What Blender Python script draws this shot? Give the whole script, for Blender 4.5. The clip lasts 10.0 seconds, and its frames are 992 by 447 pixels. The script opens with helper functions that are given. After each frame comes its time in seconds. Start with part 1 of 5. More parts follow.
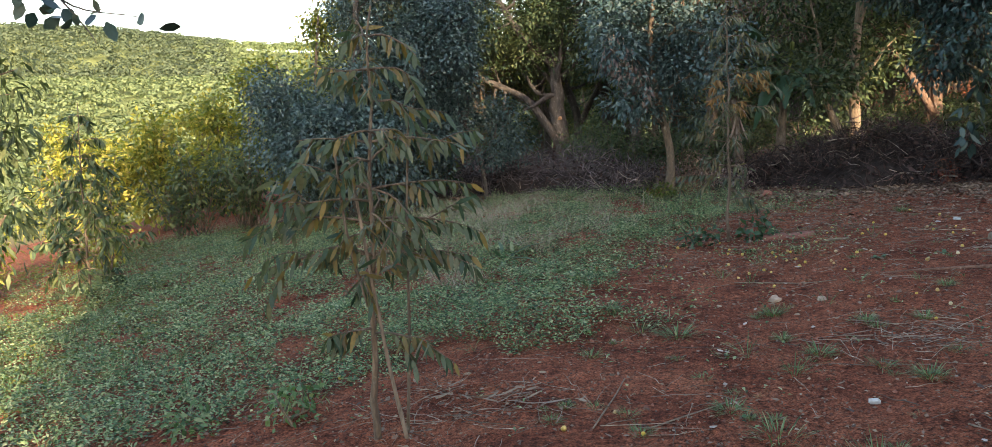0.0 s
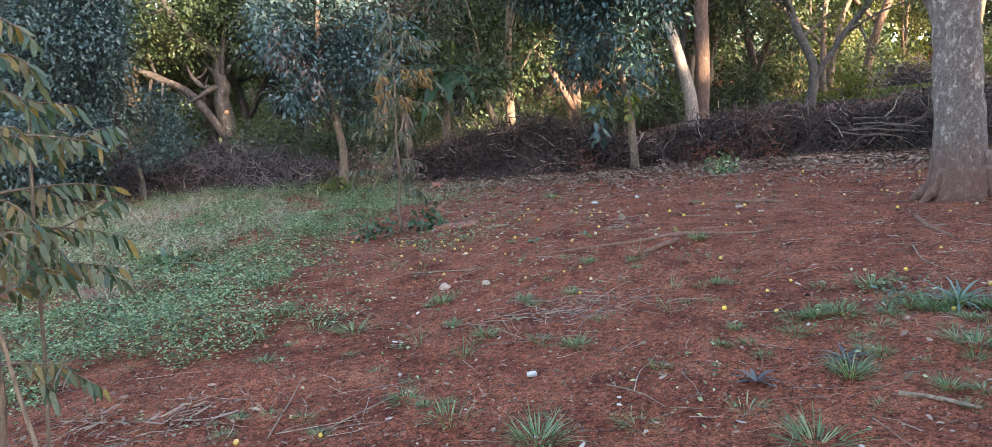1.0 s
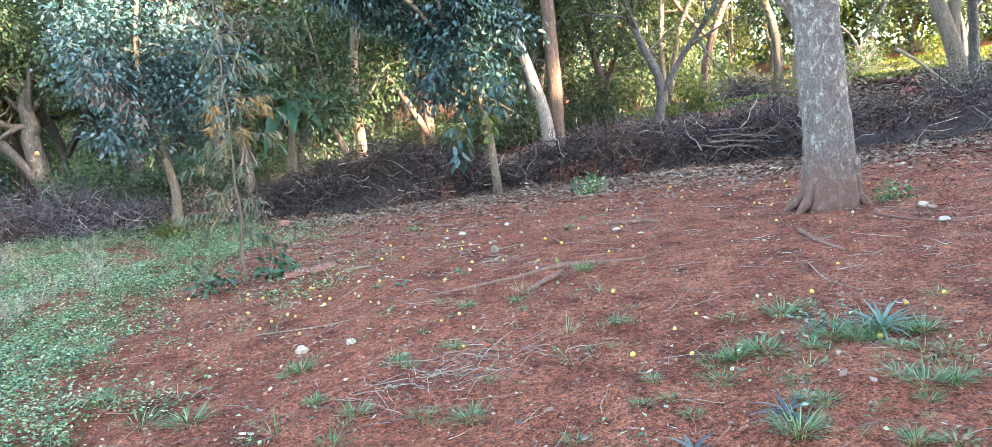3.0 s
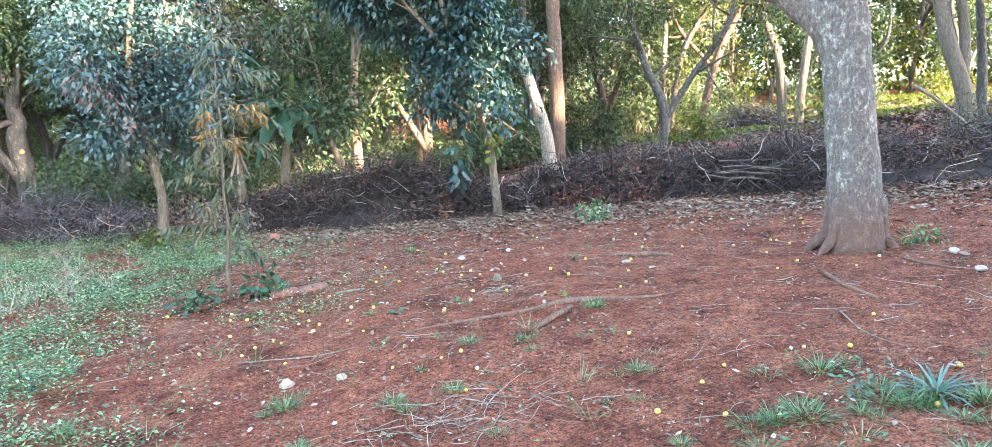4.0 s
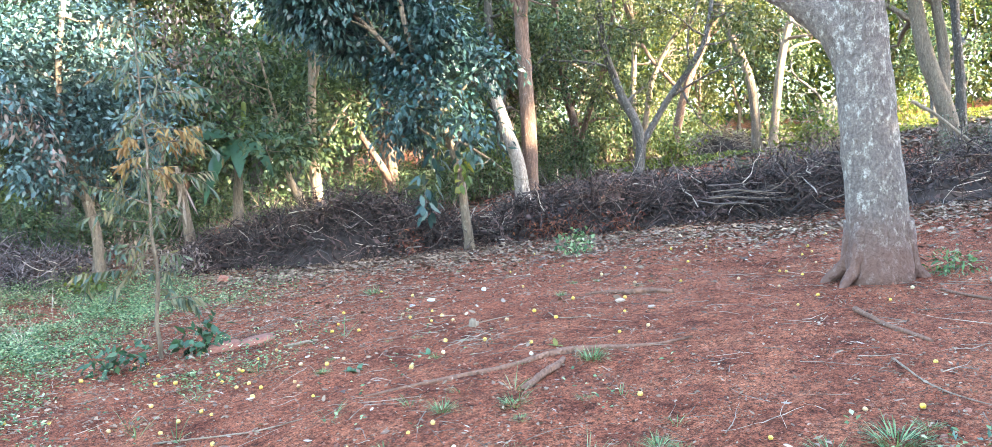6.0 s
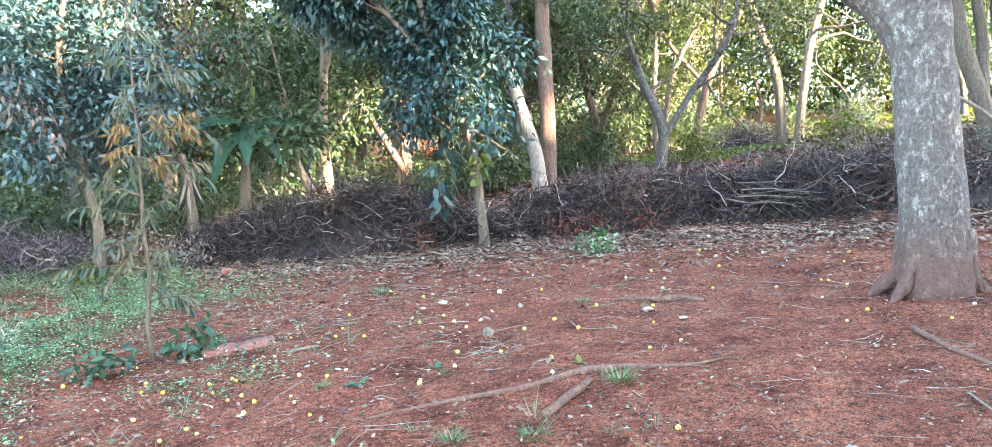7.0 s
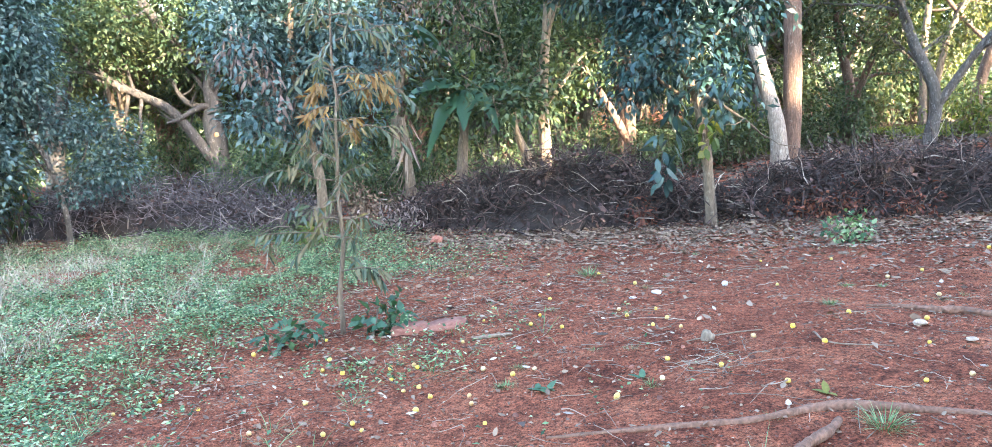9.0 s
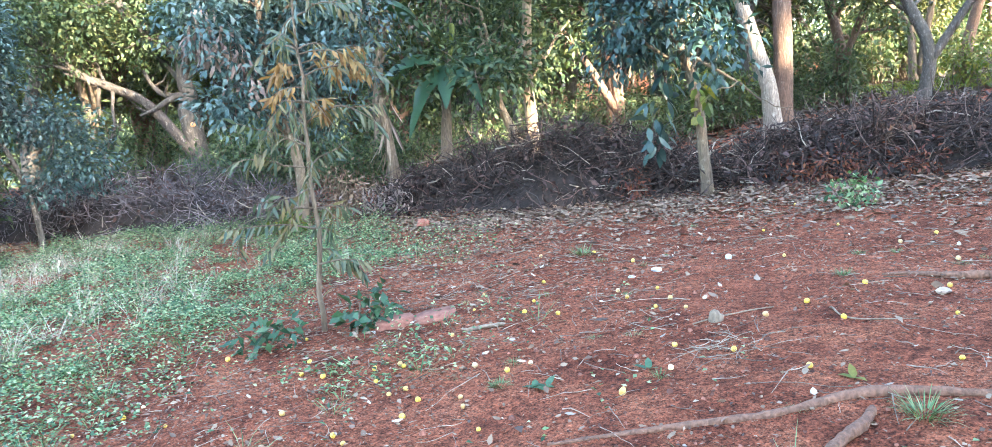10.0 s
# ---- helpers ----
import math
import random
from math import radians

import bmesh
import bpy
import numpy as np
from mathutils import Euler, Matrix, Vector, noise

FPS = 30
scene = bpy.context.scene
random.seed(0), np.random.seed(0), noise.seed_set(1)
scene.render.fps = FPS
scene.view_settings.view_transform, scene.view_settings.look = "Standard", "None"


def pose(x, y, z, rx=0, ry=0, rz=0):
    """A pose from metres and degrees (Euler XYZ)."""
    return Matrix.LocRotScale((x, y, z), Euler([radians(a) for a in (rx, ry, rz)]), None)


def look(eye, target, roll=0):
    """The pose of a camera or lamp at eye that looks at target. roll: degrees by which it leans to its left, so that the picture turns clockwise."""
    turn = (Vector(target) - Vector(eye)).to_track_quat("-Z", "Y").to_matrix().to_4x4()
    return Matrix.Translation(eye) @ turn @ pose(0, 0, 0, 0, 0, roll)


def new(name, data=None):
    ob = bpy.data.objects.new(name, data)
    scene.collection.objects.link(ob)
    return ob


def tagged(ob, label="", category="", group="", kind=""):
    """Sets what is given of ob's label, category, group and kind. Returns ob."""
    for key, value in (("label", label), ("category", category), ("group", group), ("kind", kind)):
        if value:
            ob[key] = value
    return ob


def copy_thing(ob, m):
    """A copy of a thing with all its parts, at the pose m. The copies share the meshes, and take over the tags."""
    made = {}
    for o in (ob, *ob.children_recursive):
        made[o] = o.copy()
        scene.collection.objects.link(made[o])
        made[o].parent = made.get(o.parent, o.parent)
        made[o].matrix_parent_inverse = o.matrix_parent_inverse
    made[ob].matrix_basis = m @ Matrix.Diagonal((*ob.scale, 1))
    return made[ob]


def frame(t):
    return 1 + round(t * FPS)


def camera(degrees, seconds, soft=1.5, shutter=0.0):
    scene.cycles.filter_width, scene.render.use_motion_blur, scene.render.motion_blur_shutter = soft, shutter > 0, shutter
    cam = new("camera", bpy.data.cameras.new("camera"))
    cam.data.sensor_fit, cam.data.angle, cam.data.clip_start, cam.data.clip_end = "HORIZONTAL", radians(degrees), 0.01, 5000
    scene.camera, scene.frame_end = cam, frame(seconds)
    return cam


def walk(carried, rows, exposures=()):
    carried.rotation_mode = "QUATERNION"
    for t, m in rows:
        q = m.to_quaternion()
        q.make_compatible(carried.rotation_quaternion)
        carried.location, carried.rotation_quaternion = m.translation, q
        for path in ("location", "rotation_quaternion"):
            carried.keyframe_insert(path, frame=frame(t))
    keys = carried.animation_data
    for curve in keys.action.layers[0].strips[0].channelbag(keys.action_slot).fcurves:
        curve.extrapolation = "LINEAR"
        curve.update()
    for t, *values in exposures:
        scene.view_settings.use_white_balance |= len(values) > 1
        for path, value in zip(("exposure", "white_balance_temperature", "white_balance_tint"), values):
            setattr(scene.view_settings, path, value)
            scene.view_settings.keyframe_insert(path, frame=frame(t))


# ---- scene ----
cam = camera(63.5, 10.0, soft=0.6)
PATH = [
    (0, (0.279, 0.092, 1.366), (0.242, 2.073, 1.095), -1.3),
    (0.5, (0.295, 0.092, 1.373), (0.77, 2.014, 1.088), -0.5),
    (1, (0.347, 0.128, 1.376), (1.08, 1.964, 1.076), -0.8),
    (1.5, (0.428, 0.273, 1.376), (1.166, 2.106, 1.066), -2.5),
    (2, (0.518, 0.449, 1.382), (1.244, 2.291, 1.101), -2.8),
    (2.2, (0.546, 0.53, 1.372), (1.296, 2.364, 1.098), -2.7),
    (3.3, (0.681, 1.103, 1.395), (1.801, 2.741, 1.146), -2.9),
    (3.5, (0.73, 1.199, 1.405), (1.826, 2.855, 1.168), -1.7),
    (4, (0.765, 1.408, 1.411), (1.849, 3.076, 1.2), -0.5),
    (4.5, (0.833, 1.657, 1.41), (1.972, 3.293, 1.245), -2.3),
    (5, (1.001, 1.9, 1.391), (2.14, 3.537, 1.236), -1.4),
    (5.2, (1.06, 1.983, 1.386), (2.19, 3.626, 1.233), -0.9),
    (6.3, (1.327, 2.434, 1.326), (2.503, 4.047, 1.195), -2.1),
    (6.5, (1.356, 2.56, 1.355), (2.553, 4.155, 1.212), -2.0),
    (6.7, (1.436, 2.646, 1.371), (2.636, 4.238, 1.217), -0.5),
    (7, (1.56, 2.729, 1.384), (2.683, 4.376, 1.226), -0.6),
    (7.5, (1.673, 2.948, 1.363), (2.741, 4.63, 1.197), -0.7),
    (8, (1.759, 3.129, 1.377), (2.793, 4.832, 1.194), -0.3),
    (8.5, (1.922, 3.309, 1.374), (2.712, 5.135, 1.172), -0.6),
    (9, (2.061, 3.425, 1.372), (2.679, 5.313, 1.137), 0.3),
    (9.5, (2.161, 3.646, 1.344), (2.78, 5.528, 1.075), -0.8),
    (10, (2.213, 3.796, 1.354), (2.849, 5.669, 1.062), -2.4),
]
EXPOSE = [(0, 2.35, 7400, 15), (.5, 2.75, 7100, 14), (1, 3.2, 7000, 20), (1.5, 3.7, 6900, 20), (2, 3.4, 6800, 21), (2.2, 3.48, 6800, 19), (3.3, 4.22, 6450, 9), (5, 4.29, 6450, 10), (7.5, 4.38, 6350, 8), (9, 4.28, 6250, 11), (10, 4.33, 6250, 9)]
walk(cam, [(t, look(eye, target, roll)) for t, eye, target, roll in PATH], EXPOSE)

# ---- world, sun and exposure ----
world = bpy.data.worlds.new("sky")
world.use_nodes = True
scene.world = world
SUN_EL, SUN_AZ = 15.0, 163.0          # compass degrees from +y, clockwise
_nt = world.node_tree
_sky = _nt.nodes.new("ShaderNodeTexSky")
_sky.sky_type = "NISHITA"
_sky.sun_disc = False
_sky.sun_elevation = radians(SUN_EL)
_sky.sun_rotation = radians(SUN_AZ)
_sky.air_density, _sky.dust_density, _sky.ozone_density = 1.0, 1.2, 1.0
_nt.links.new(_sky.outputs[0], _nt.nodes["Background"].inputs[0])
_nt.nodes["Background"].inputs[1].default_value = 0.15
sun = new("sun", bpy.data.lights.new("sun", "SUN"))
sun.data.energy, sun.data.angle, sun.data.color = 4.5, radians(0.6), (1.0, 0.83, 0.58)
_a, _e = radians(SUN_AZ), radians(SUN_EL)
_to = Vector((math.sin(_a) * math.cos(_e), math.cos(_a) * math.cos(_e), math.sin(_e)))
sun.matrix_world = look(_to * 60, (0, 0, 0))
# ---- small mathematics ----
R = np.random.default_rng(11)


def vnoise(x, y, seed=0):
    """Smooth lattice noise, 0 to 1."""
    x, y = np.asarray(x, float), np.asarray(y, float)
    xi, yi = np.floor(x).astype(np.int64), np.floor(y).astype(np.int64)
    fx, fy = x - xi, y - yi
    fx, fy = fx * fx * (3 - 2 * fx), fy * fy * (3 - 2 * fy)

    def h(a, b):
        n = (a * 374761393 + b * 668265263 + seed * 974634777) & 0x7FFFFFFF
        n = ((n ^ (n >> 13)) * 1274126177) & 0x7FFFFFFF
        return ((n ^ (n >> 16)) & 0xFFFF) / 65535.0
    a, b, c, d = h(xi, yi), h(xi + 1, yi), h(xi, yi + 1), h(xi + 1, yi + 1)
    return (a * (1 - fx) + b * fx) * (1 - fy) + (c * (1 - fx) + d * fx) * fy


def fbm(x, y, scale, octaves=4, seed=0):
    s, amp, tot = 0.0, 0.5, 0.0
    for i in range(octaves):
        s = s + amp * vnoise(np.asarray(x) / scale + 17 * i, np.asarray(y) / scale - 9 * i, seed + i)
        tot, amp, scale = tot + amp, amp * 0.5, scale * 0.5
    return s / tot


def smooth(a, b, x):
    u = np.clip((np.asarray(x, float) - a) / (b - a), 0, 1)
    return u * u * (3 - 2 * u)


KX = [-400, -60, -20, -8, -3, 0, 1, 2.2, 3, 4, 5, 7, 10, 12, 20, 40, 400]
KZ = [-40, -11, -3.6, -1.3, -.6, -.32, -.25, -.15, -.03, .1, .19, .33, .66, .9, 1.75, 3.6, 30]


def height(x, y):
    """The lie of the land."""
    x, y = np.asarray(x, float), np.asarray(y, float)
    z = np.zeros(np.broadcast(x, y).shape)
    for k in (-0.6, -0.3, 0, 0.3, 0.6):
        z = z + np.interp(x + k, KX, KZ) / 5
    z = z - 0.02 * np.clip(y - 5, -6, 8) * np.clip((x - 1) / 2, 0, 1) - 0.05 * np.clip(y - 16, 0, 12) * np.clip((x - 8) / 8, 0, 1)
    r = np.hypot(x, y)
    az = np.degrees(np.arctan2(x, y))
    far = smooth(35, 110, r)
    left = 1 - smooth(8, 30, az)
    hill = -9 + 20.0 * smooth(110, 215, r) - 5 * smooth(215, 260, r) + 33 * smooth(265, 400, r) + 7 * (fbm(x, y, 90, 3, 5) - 0.5) * smooth(90, 200, r)
    hill = hill - 4.0 * smooth(-28, -14, az) * smooth(265, 400, r)
    z = z * (1 - far) + far * (left * hill + (1 - left) * (7 + 10 * smooth(110, 300, r)))
    near = 1 - smooth(20, 45, r)
    z = z + near * (0.10 * (fbm(x, y, 2.2, 3, 1) - 0.5) + 0.05 * (fbm(x, y, 0.5, 3, 2) - 0.5))
    return z


_gx, _gy = np.arange(-30, 45, .1), np.arange(-25, 65, .1)
_table = height(*np.meshgrid(_gx, _gy))


def gz(x, y):
    """Height of the ground near the yard, from a table."""
    u, v = (x + 30) * 10, (y + 25) * 10
    i, j = int(u), int(v)
    if not (0 <= i < len(_gx) - 1 and 0 <= j < len(_gy) - 1):
        return float(height(x, y))
    u, v = u - i, v - j
    a, b = _table[j, i] * (1 - u) + _table[j, i + 1] * u, _table[j + 1, i] * (1 - u) + _table[j + 1, i + 1] * u
    return float(a * (1 - v) + b * v)


def unit(v):
    v = np.asarray(v, float)
    return v / np.maximum(np.linalg.norm(v, axis=-1, keepdims=True), 1e-9)


# ---- mesh helpers ----
class Build:
    """Collects quads for one mesh."""

    def __init__(self):
        self.v, self.f, self.n = [], [], 0

    def add(self, v, f):
        v, f = np.asarray(v, float).reshape(-1, 3), np.asarray(f, np.int64)
        self.v.append(v)
        self.f.append(f + self.n)
        self.n += len(v)

    def mesh(self, name, material, shade=False):
        me = bpy.data.meshes.new(name)
        v = np.concatenate(self.v)
        f = np.concatenate(self.f)
        k = f.shape[1]
        me.vertices.add(len(v))
        me.vertices.foreach_set("co", v.astype(np.float32).ravel())
        me.loops.add(len(f) * k)
        me.loops.foreach_set("vertex_index", f.astype(np.int32).ravel())
        me.polygons.add(len(f))
        me.polygons.foreach_set("loop_start", np.arange(0, len(f) * k, k, dtype=np.int32))
        if shade:
            me.polygons.foreach_set("use_smooth", np.ones(len(f), dtype=bool))
        me.update(calc_edges=True)
        me.materials.append(material)
        return me


def part(name, b, material, parent=None, label="", shade=False):
    ob = new(name, b.mesh(name, material, shade))
    if parent:
        ob.parent = parent
    if label:
        tagged(ob, label)
    return ob


def tube(b, pts, radii, n=6, lump=0.0, rng=R, caps=True):
    """A tapered tube along a line of points, closed at the ends or run to a point."""
    pts = np.asarray(pts, float)
    m = len(pts)
    radii = np.broadcast_to(np.asarray(radii, float), (m,))
    t = unit(np.gradient(pts, axis=0))
    ref = np.array([1.0, 0.1, 0.05]) if abs(t[:, 0]).mean() < 0.8 else np.array([0.05, 1.0, 0.1])
    u = unit(np.cross(t, ref))
    w = np.cross(t, u)
    a = np.arange(n) * 2 * np.pi / n
    r = radii[:, None] * (1 + (lump * (rng.random((m, n)) - 0.5) * 2 if lump else 0))
    v = pts[:, None] + r[..., None] * (np.cos(a)[None, :, None] * u[:, None] + np.sin(a)[None, :, None] * w[:, None])
    if not caps:
        i = np.arange(n)
        j = (i + 1) % n
        b.add(v.reshape(-1, 3), np.concatenate([np.stack([p * n + i, p * n + j, (p + 1) * n + j, (p + 1) * n + i], 1) for p in range(m - 1)]))
        return
    v = np.concatenate([v, np.repeat(pts[:1, None], n, 1) - t[:1, None] * radii[0] * .3, np.repeat(pts[-1:, None], n, 1) + t[-1:, None] * radii[-1] * .5])
    order = [m] + list(range(m)) + [m + 1]
    i = np.arange(n)
    j = (i + 1) % n
    f = [np.stack([p * n + i, p * n + j, q * n + j, q * n + i], 1) for p, q in zip(order[:-1], order[1:])]
    b.add(v.reshape(-1, 3), np.concatenate(f))


def curve(pts, k=5):
    """Catmull-Rom through the points, k steps a span."""
    p = np.asarray(pts, float)
    p = np.concatenate([2 * p[:1] - p[1:2], p, 2 * p[-1:] - p[-2:-1]])
    out = []
    for i in range(1, len(p) - 2):
        for s in np.arange(k) / k:
            a, b_, c, d = p[i - 1], p[i], p[i + 1], p[i + 2]
            out.append(0.5 * (2 * b_ + (c - a) * s + (2 * a - 5 * b_ + 4 * c - d) * s * s + (3 * b_ - a - 3 * c + d) * s ** 3))
    out.append(p[-2])
    return np.array(out)


def kites(b, pos, way, normal, length, width):
    """Leaves of one folded quad each."""
    way = unit(way)
    side = unit(np.cross(way, normal))
    up = np.cross(side, way)
    length, width = np.asarray(length)[..., None], np.asarray(width)[..., None]
    mid = pos + way * length * 0.45
    v = np.stack([pos, mid + side * width * .5 + up * width * .18, pos + way * length - up * length * .08, mid - side * width * .5 + up * width * .18], 1)
    b.add(v, np.arange(len(pos) * 4).reshape(-1, 4))


def blades(b, pos, way, normal, length, width, curl=0.3):
    """Longer leaves: three quads each, arched downwards."""
    way = unit(way)
    side = unit(np.cross(way, normal))
    up = np.cross(side, way)
    n = len(pos)
    length = np.broadcast_to(np.asarray(length, float), (n,))[:, None]
    width = np.broadcast_to(np.asarray(width, float), (n,))[:, None]
    curl = np.broadcast_to(np.asarray(curl, float), (n,))[:, None]
    rows = []
    for s, w in ((0, .16), (.3, .95), (.68, .8), (1, .06)):
        c = pos + way * length * s - up * length * curl * s * s
        rows += [c - side * width * w * .5, c + side * width * w * .5]
    v = np.stack(rows, 1)
    k = np.arange(n)[:, None] * 8
    f = np.concatenate([k + np.array([[0, 1, 3, 2]]), k + np.array([[2, 3, 5, 4]]), k + np.array([[4, 5, 7, 6]])])
    b.add(v, f)


def ball(rng, n):
    v = rng.normal(size=(n, 3))
    return unit(v)


def cluster(b, rng, centre, radius, n, length, width, flat=0.75, droop=0.3, strip=False, curl=0.35):
    """A clump of leaves about a point."""
    d = ball(rng, n)
    p = np.asarray(centre) + d * (radius * rng.random((n, 1)) ** 0.45) * np.array([1, 1, flat])
    way = d * 0.7 + rng.normal(size=(n, 3)) * 0.45 + np.array([0, 0, -droop])
    nrm = np.array([0, 0, 1.0]) + rng.normal(size=(n, 3)) * 0.5 + d * 0.35
    le = length * rng.uniform(.7, 1.25, n)
    wi = width * rng.uniform(.75, 1.2, n)
    if strip:
        blades(b, p, way, nrm, le, wi, curl)
    else:
        kites(b, p, way, nrm, le, wi)


def wander(rng, start, way, length, steps=5, wob=0.18, rise=0.0):
    p, d = np.array(start, float), unit(way)
    out = [p.copy()]
    for _ in range(steps):
        d = unit(d + rng.normal(size=3) * wob + np.array([0, 0, rise]))
        p = p + d * length / steps
        out.append(p.copy())
    return np.array(out)


# ---- materials ----
def nodes_of(name):
    m = bpy.data.materials.new(name)
    m.use_nodes = True
    nt = m.node_tree
    return m, nt, nt.nodes["Principled BSDF"], nt.nodes["Material Output"]


def add_node(nt, kind, **kw):
    n = nt.nodes.new(kind)
    for k, v in kw.items():
        n.inputs[k].default_value = v
    return n


def ramp(nt, source, stops):
    n = nt.nodes.new("ShaderNodeValToRGB")
    while len(n.color_ramp.elements) < len(stops):
        n.color_ramp.elements.new(0.5)
    for e, (p, c) in zip(n.color_ramp.elements, stops):
        e.position, e.color = p, (*c, 1)
    nt.links.new(source, n.inputs[0])
    return n.outputs[0]


def mix(nt, fac, a, b, mode="MIX"):
    n = nt.nodes.new("ShaderNodeMix")
    n.data_type, n.blend_type = "RGBA", mode
    for sock, val in ((n.inputs["Factor"], fac), (n.inputs["A"], a), (n.inputs["B"], b)):
        if isinstance(val, (int, float)):
            sock.default_value = val
        elif isinstance(val, tuple):
            sock.default_value = (*val, 1)
        else:
            nt.links.new(val, sock)
    return n.outputs["Result"]


def where(nt, scale=(1, 1, 1), space="Object"):
    c = nt.nodes.new("ShaderNodeTexCoord")
    m = nt.nodes.new("ShaderNodeMapping")
    m.inputs["Scale"].default_value = scale
    nt.links.new(c.outputs[space], m.inputs[0])
    return m.outputs[0]


def grain(nt, vec, scale, detail=5.0, rough=0.6):
    n = add_node(nt, "ShaderNodeTexNoise", Scale=scale, Detail=detail, Roughness=rough)
    nt.links.new(vec, n.inputs["Vector"])
    return n.outputs[0]


def bumped(nt, bsdf, h, strength, distance=0.02):
    b = add_node(nt, "ShaderNodeBump", Strength=strength, Distance=distance)
    nt.links.new(h, b.inputs["Height"])
    nt.links.new(b.outputs[0], bsdf.inputs["Normal"])


def leaf_material(name, colours, rough=0.45, glow=0.35, yellow=None):
    """Leaves, each of its own shade; light shines through thin ones."""
    m, nt, bsdf, out = nodes_of(name)
    g = nt.nodes.new("ShaderNodeNewGeometry")
    k = len(colours)
    col = ramp(nt, g.outputs["Random Per Island"], [(i / max(k - 1, 1), c) for i, c in enumerate(colours)])
    vein = grain(nt, where(nt), 60, 2)
    col = mix(nt, 0.35, col, ramp(nt, vein, [(0.3, (.35, .35, .35)), (0.75, (1.25, 1.25, 1.25))]), "MULTIPLY")
    nt.links.new(col, bsdf.inputs["Base Color"])
    bsdf.inputs["Roughness"].default_value = rough
    bsdf.inputs["Specular IOR Level"].default_value = 0.4
    tr = nt.nodes.new("ShaderNodeBsdfTranslucent")
    nt.links.new(mix(nt, 1.0, col, yellow or (1.25, 1.3, .6), "MULTIPLY"), tr.inputs[0])
    mx = nt.nodes.new("ShaderNodeMixShader")
    mx.inputs[0].default_value = glow
    nt.links.new(bsdf.outputs[0], mx.inputs[1])
    nt.links.new(tr.outputs[0], mx.inputs[2])
    nt.links.new(mx.outputs[0], out.inputs["Surface"])
    return m


def bark_material(name, dark, light, lichen=None, amount=0.5, soil=None, stretch=.28):
    m, nt, bsdf, out = nodes_of(name)
    v = where(nt, (1, 1, stretch))
    a, b = grain(nt, v, 9, 6, .65), grain(nt, v, 42, 4, .6)
    col = mix(nt, a, dark, light)
    col = mix(nt, .5, col, ramp(nt, b, [(.34, (.25, .25, .25)), (.66, (1.35, 1.35, 1.35))]), "MULTIPLY")
    if lichen:
        w = where(nt)
        sp = ramp(nt, grain(nt, where(nt, (1, 1, .6)), 16, 8, .72), [(.60 - .16 * amount, (0, 0, 0)), (.70 - .16 * amount, (1, 1, 1))])
        fine = ramp(nt, grain(nt, w, 38, 4, .7), [(.36, (0, 0, 0)), (.58, (1, 1, 1))])
        col = mix(nt, mix(nt, 1.0, sp, fine, "MULTIPLY"), col, lichen)
    if soil:
        s = nt.nodes.new("ShaderNodeSeparateXYZ")
        nt.links.new(where(nt), s.inputs[0])
        h = nt.nodes.new("ShaderNodeMath")
        h.operation = "MULTIPLY_ADD"
        h.inputs[1].default_value = .35
        nt.links.new(grain(nt, where(nt), 5, 4), h.inputs[0])
        nt.links.new(s.outputs[2], h.inputs[2])
        col = mix(nt, ramp(nt, h.outputs[0], [(.42, (.75, .75, .75)), (.85, (0, 0, 0))]), col, soil)
    nt.links.new(col, bsdf.inputs["Base Color"])
    bsdf.inputs["Roughness"].default_value = .88
    bumped(nt, bsdf, mix(nt, .5, a, b), 1.0, .05)
    return m


def plain_material(name, a, b, scale=8, rough=.85, strength=.4, island=0):
    m, nt, bsdf, out = nodes_of(name)
    n = grain(nt, where(nt), scale, 5)
    col = mix(nt, ramp(nt, n, [(.3, (0, 0, 0)), (.7, (1, 1, 1))]), a, b)
    if island:
        g = nt.nodes.new("ShaderNodeNewGeometry")
        col = mix(nt, 1.0, col, ramp(nt, g.outputs["Random Per Island"], [(0, (.3, .3, .3)), (.55, (.9, .9, .9)), (.85, (.5 + .5 * island, .5 + .48 * island, .5 + .46 * island)), (1, (island, island, island))]), "MULTIPLY")
    nt.links.new(col, bsdf.inputs["Base Color"])
    bsdf.inputs["Roughness"].default_value = rough
    bumped(nt, bsdf, n, strength, .01)
    return m


def litter_material(name, colours, rough=.8):
    m, nt, bsdf, out = nodes_of(name)
    g = nt.nodes.new("ShaderNodeNewGeometry")
    k = len(colours)
    col = ramp(nt, g.outputs["Random Per Island"], [(i / (k - 1), c) for i, c in enumerate(colours)])
    col = mix(nt, .4, col, ramp(nt, grain(nt, where(nt), 45, 3), [(.3, (.4, .4, .4)), (.7, (1.3, 1.3, 1.3))]), "MULTIPLY")
    nt.links.new(col, bsdf.inputs["Base Color"])
    bsdf.inputs["Roughness"].default_value = rough
    return m


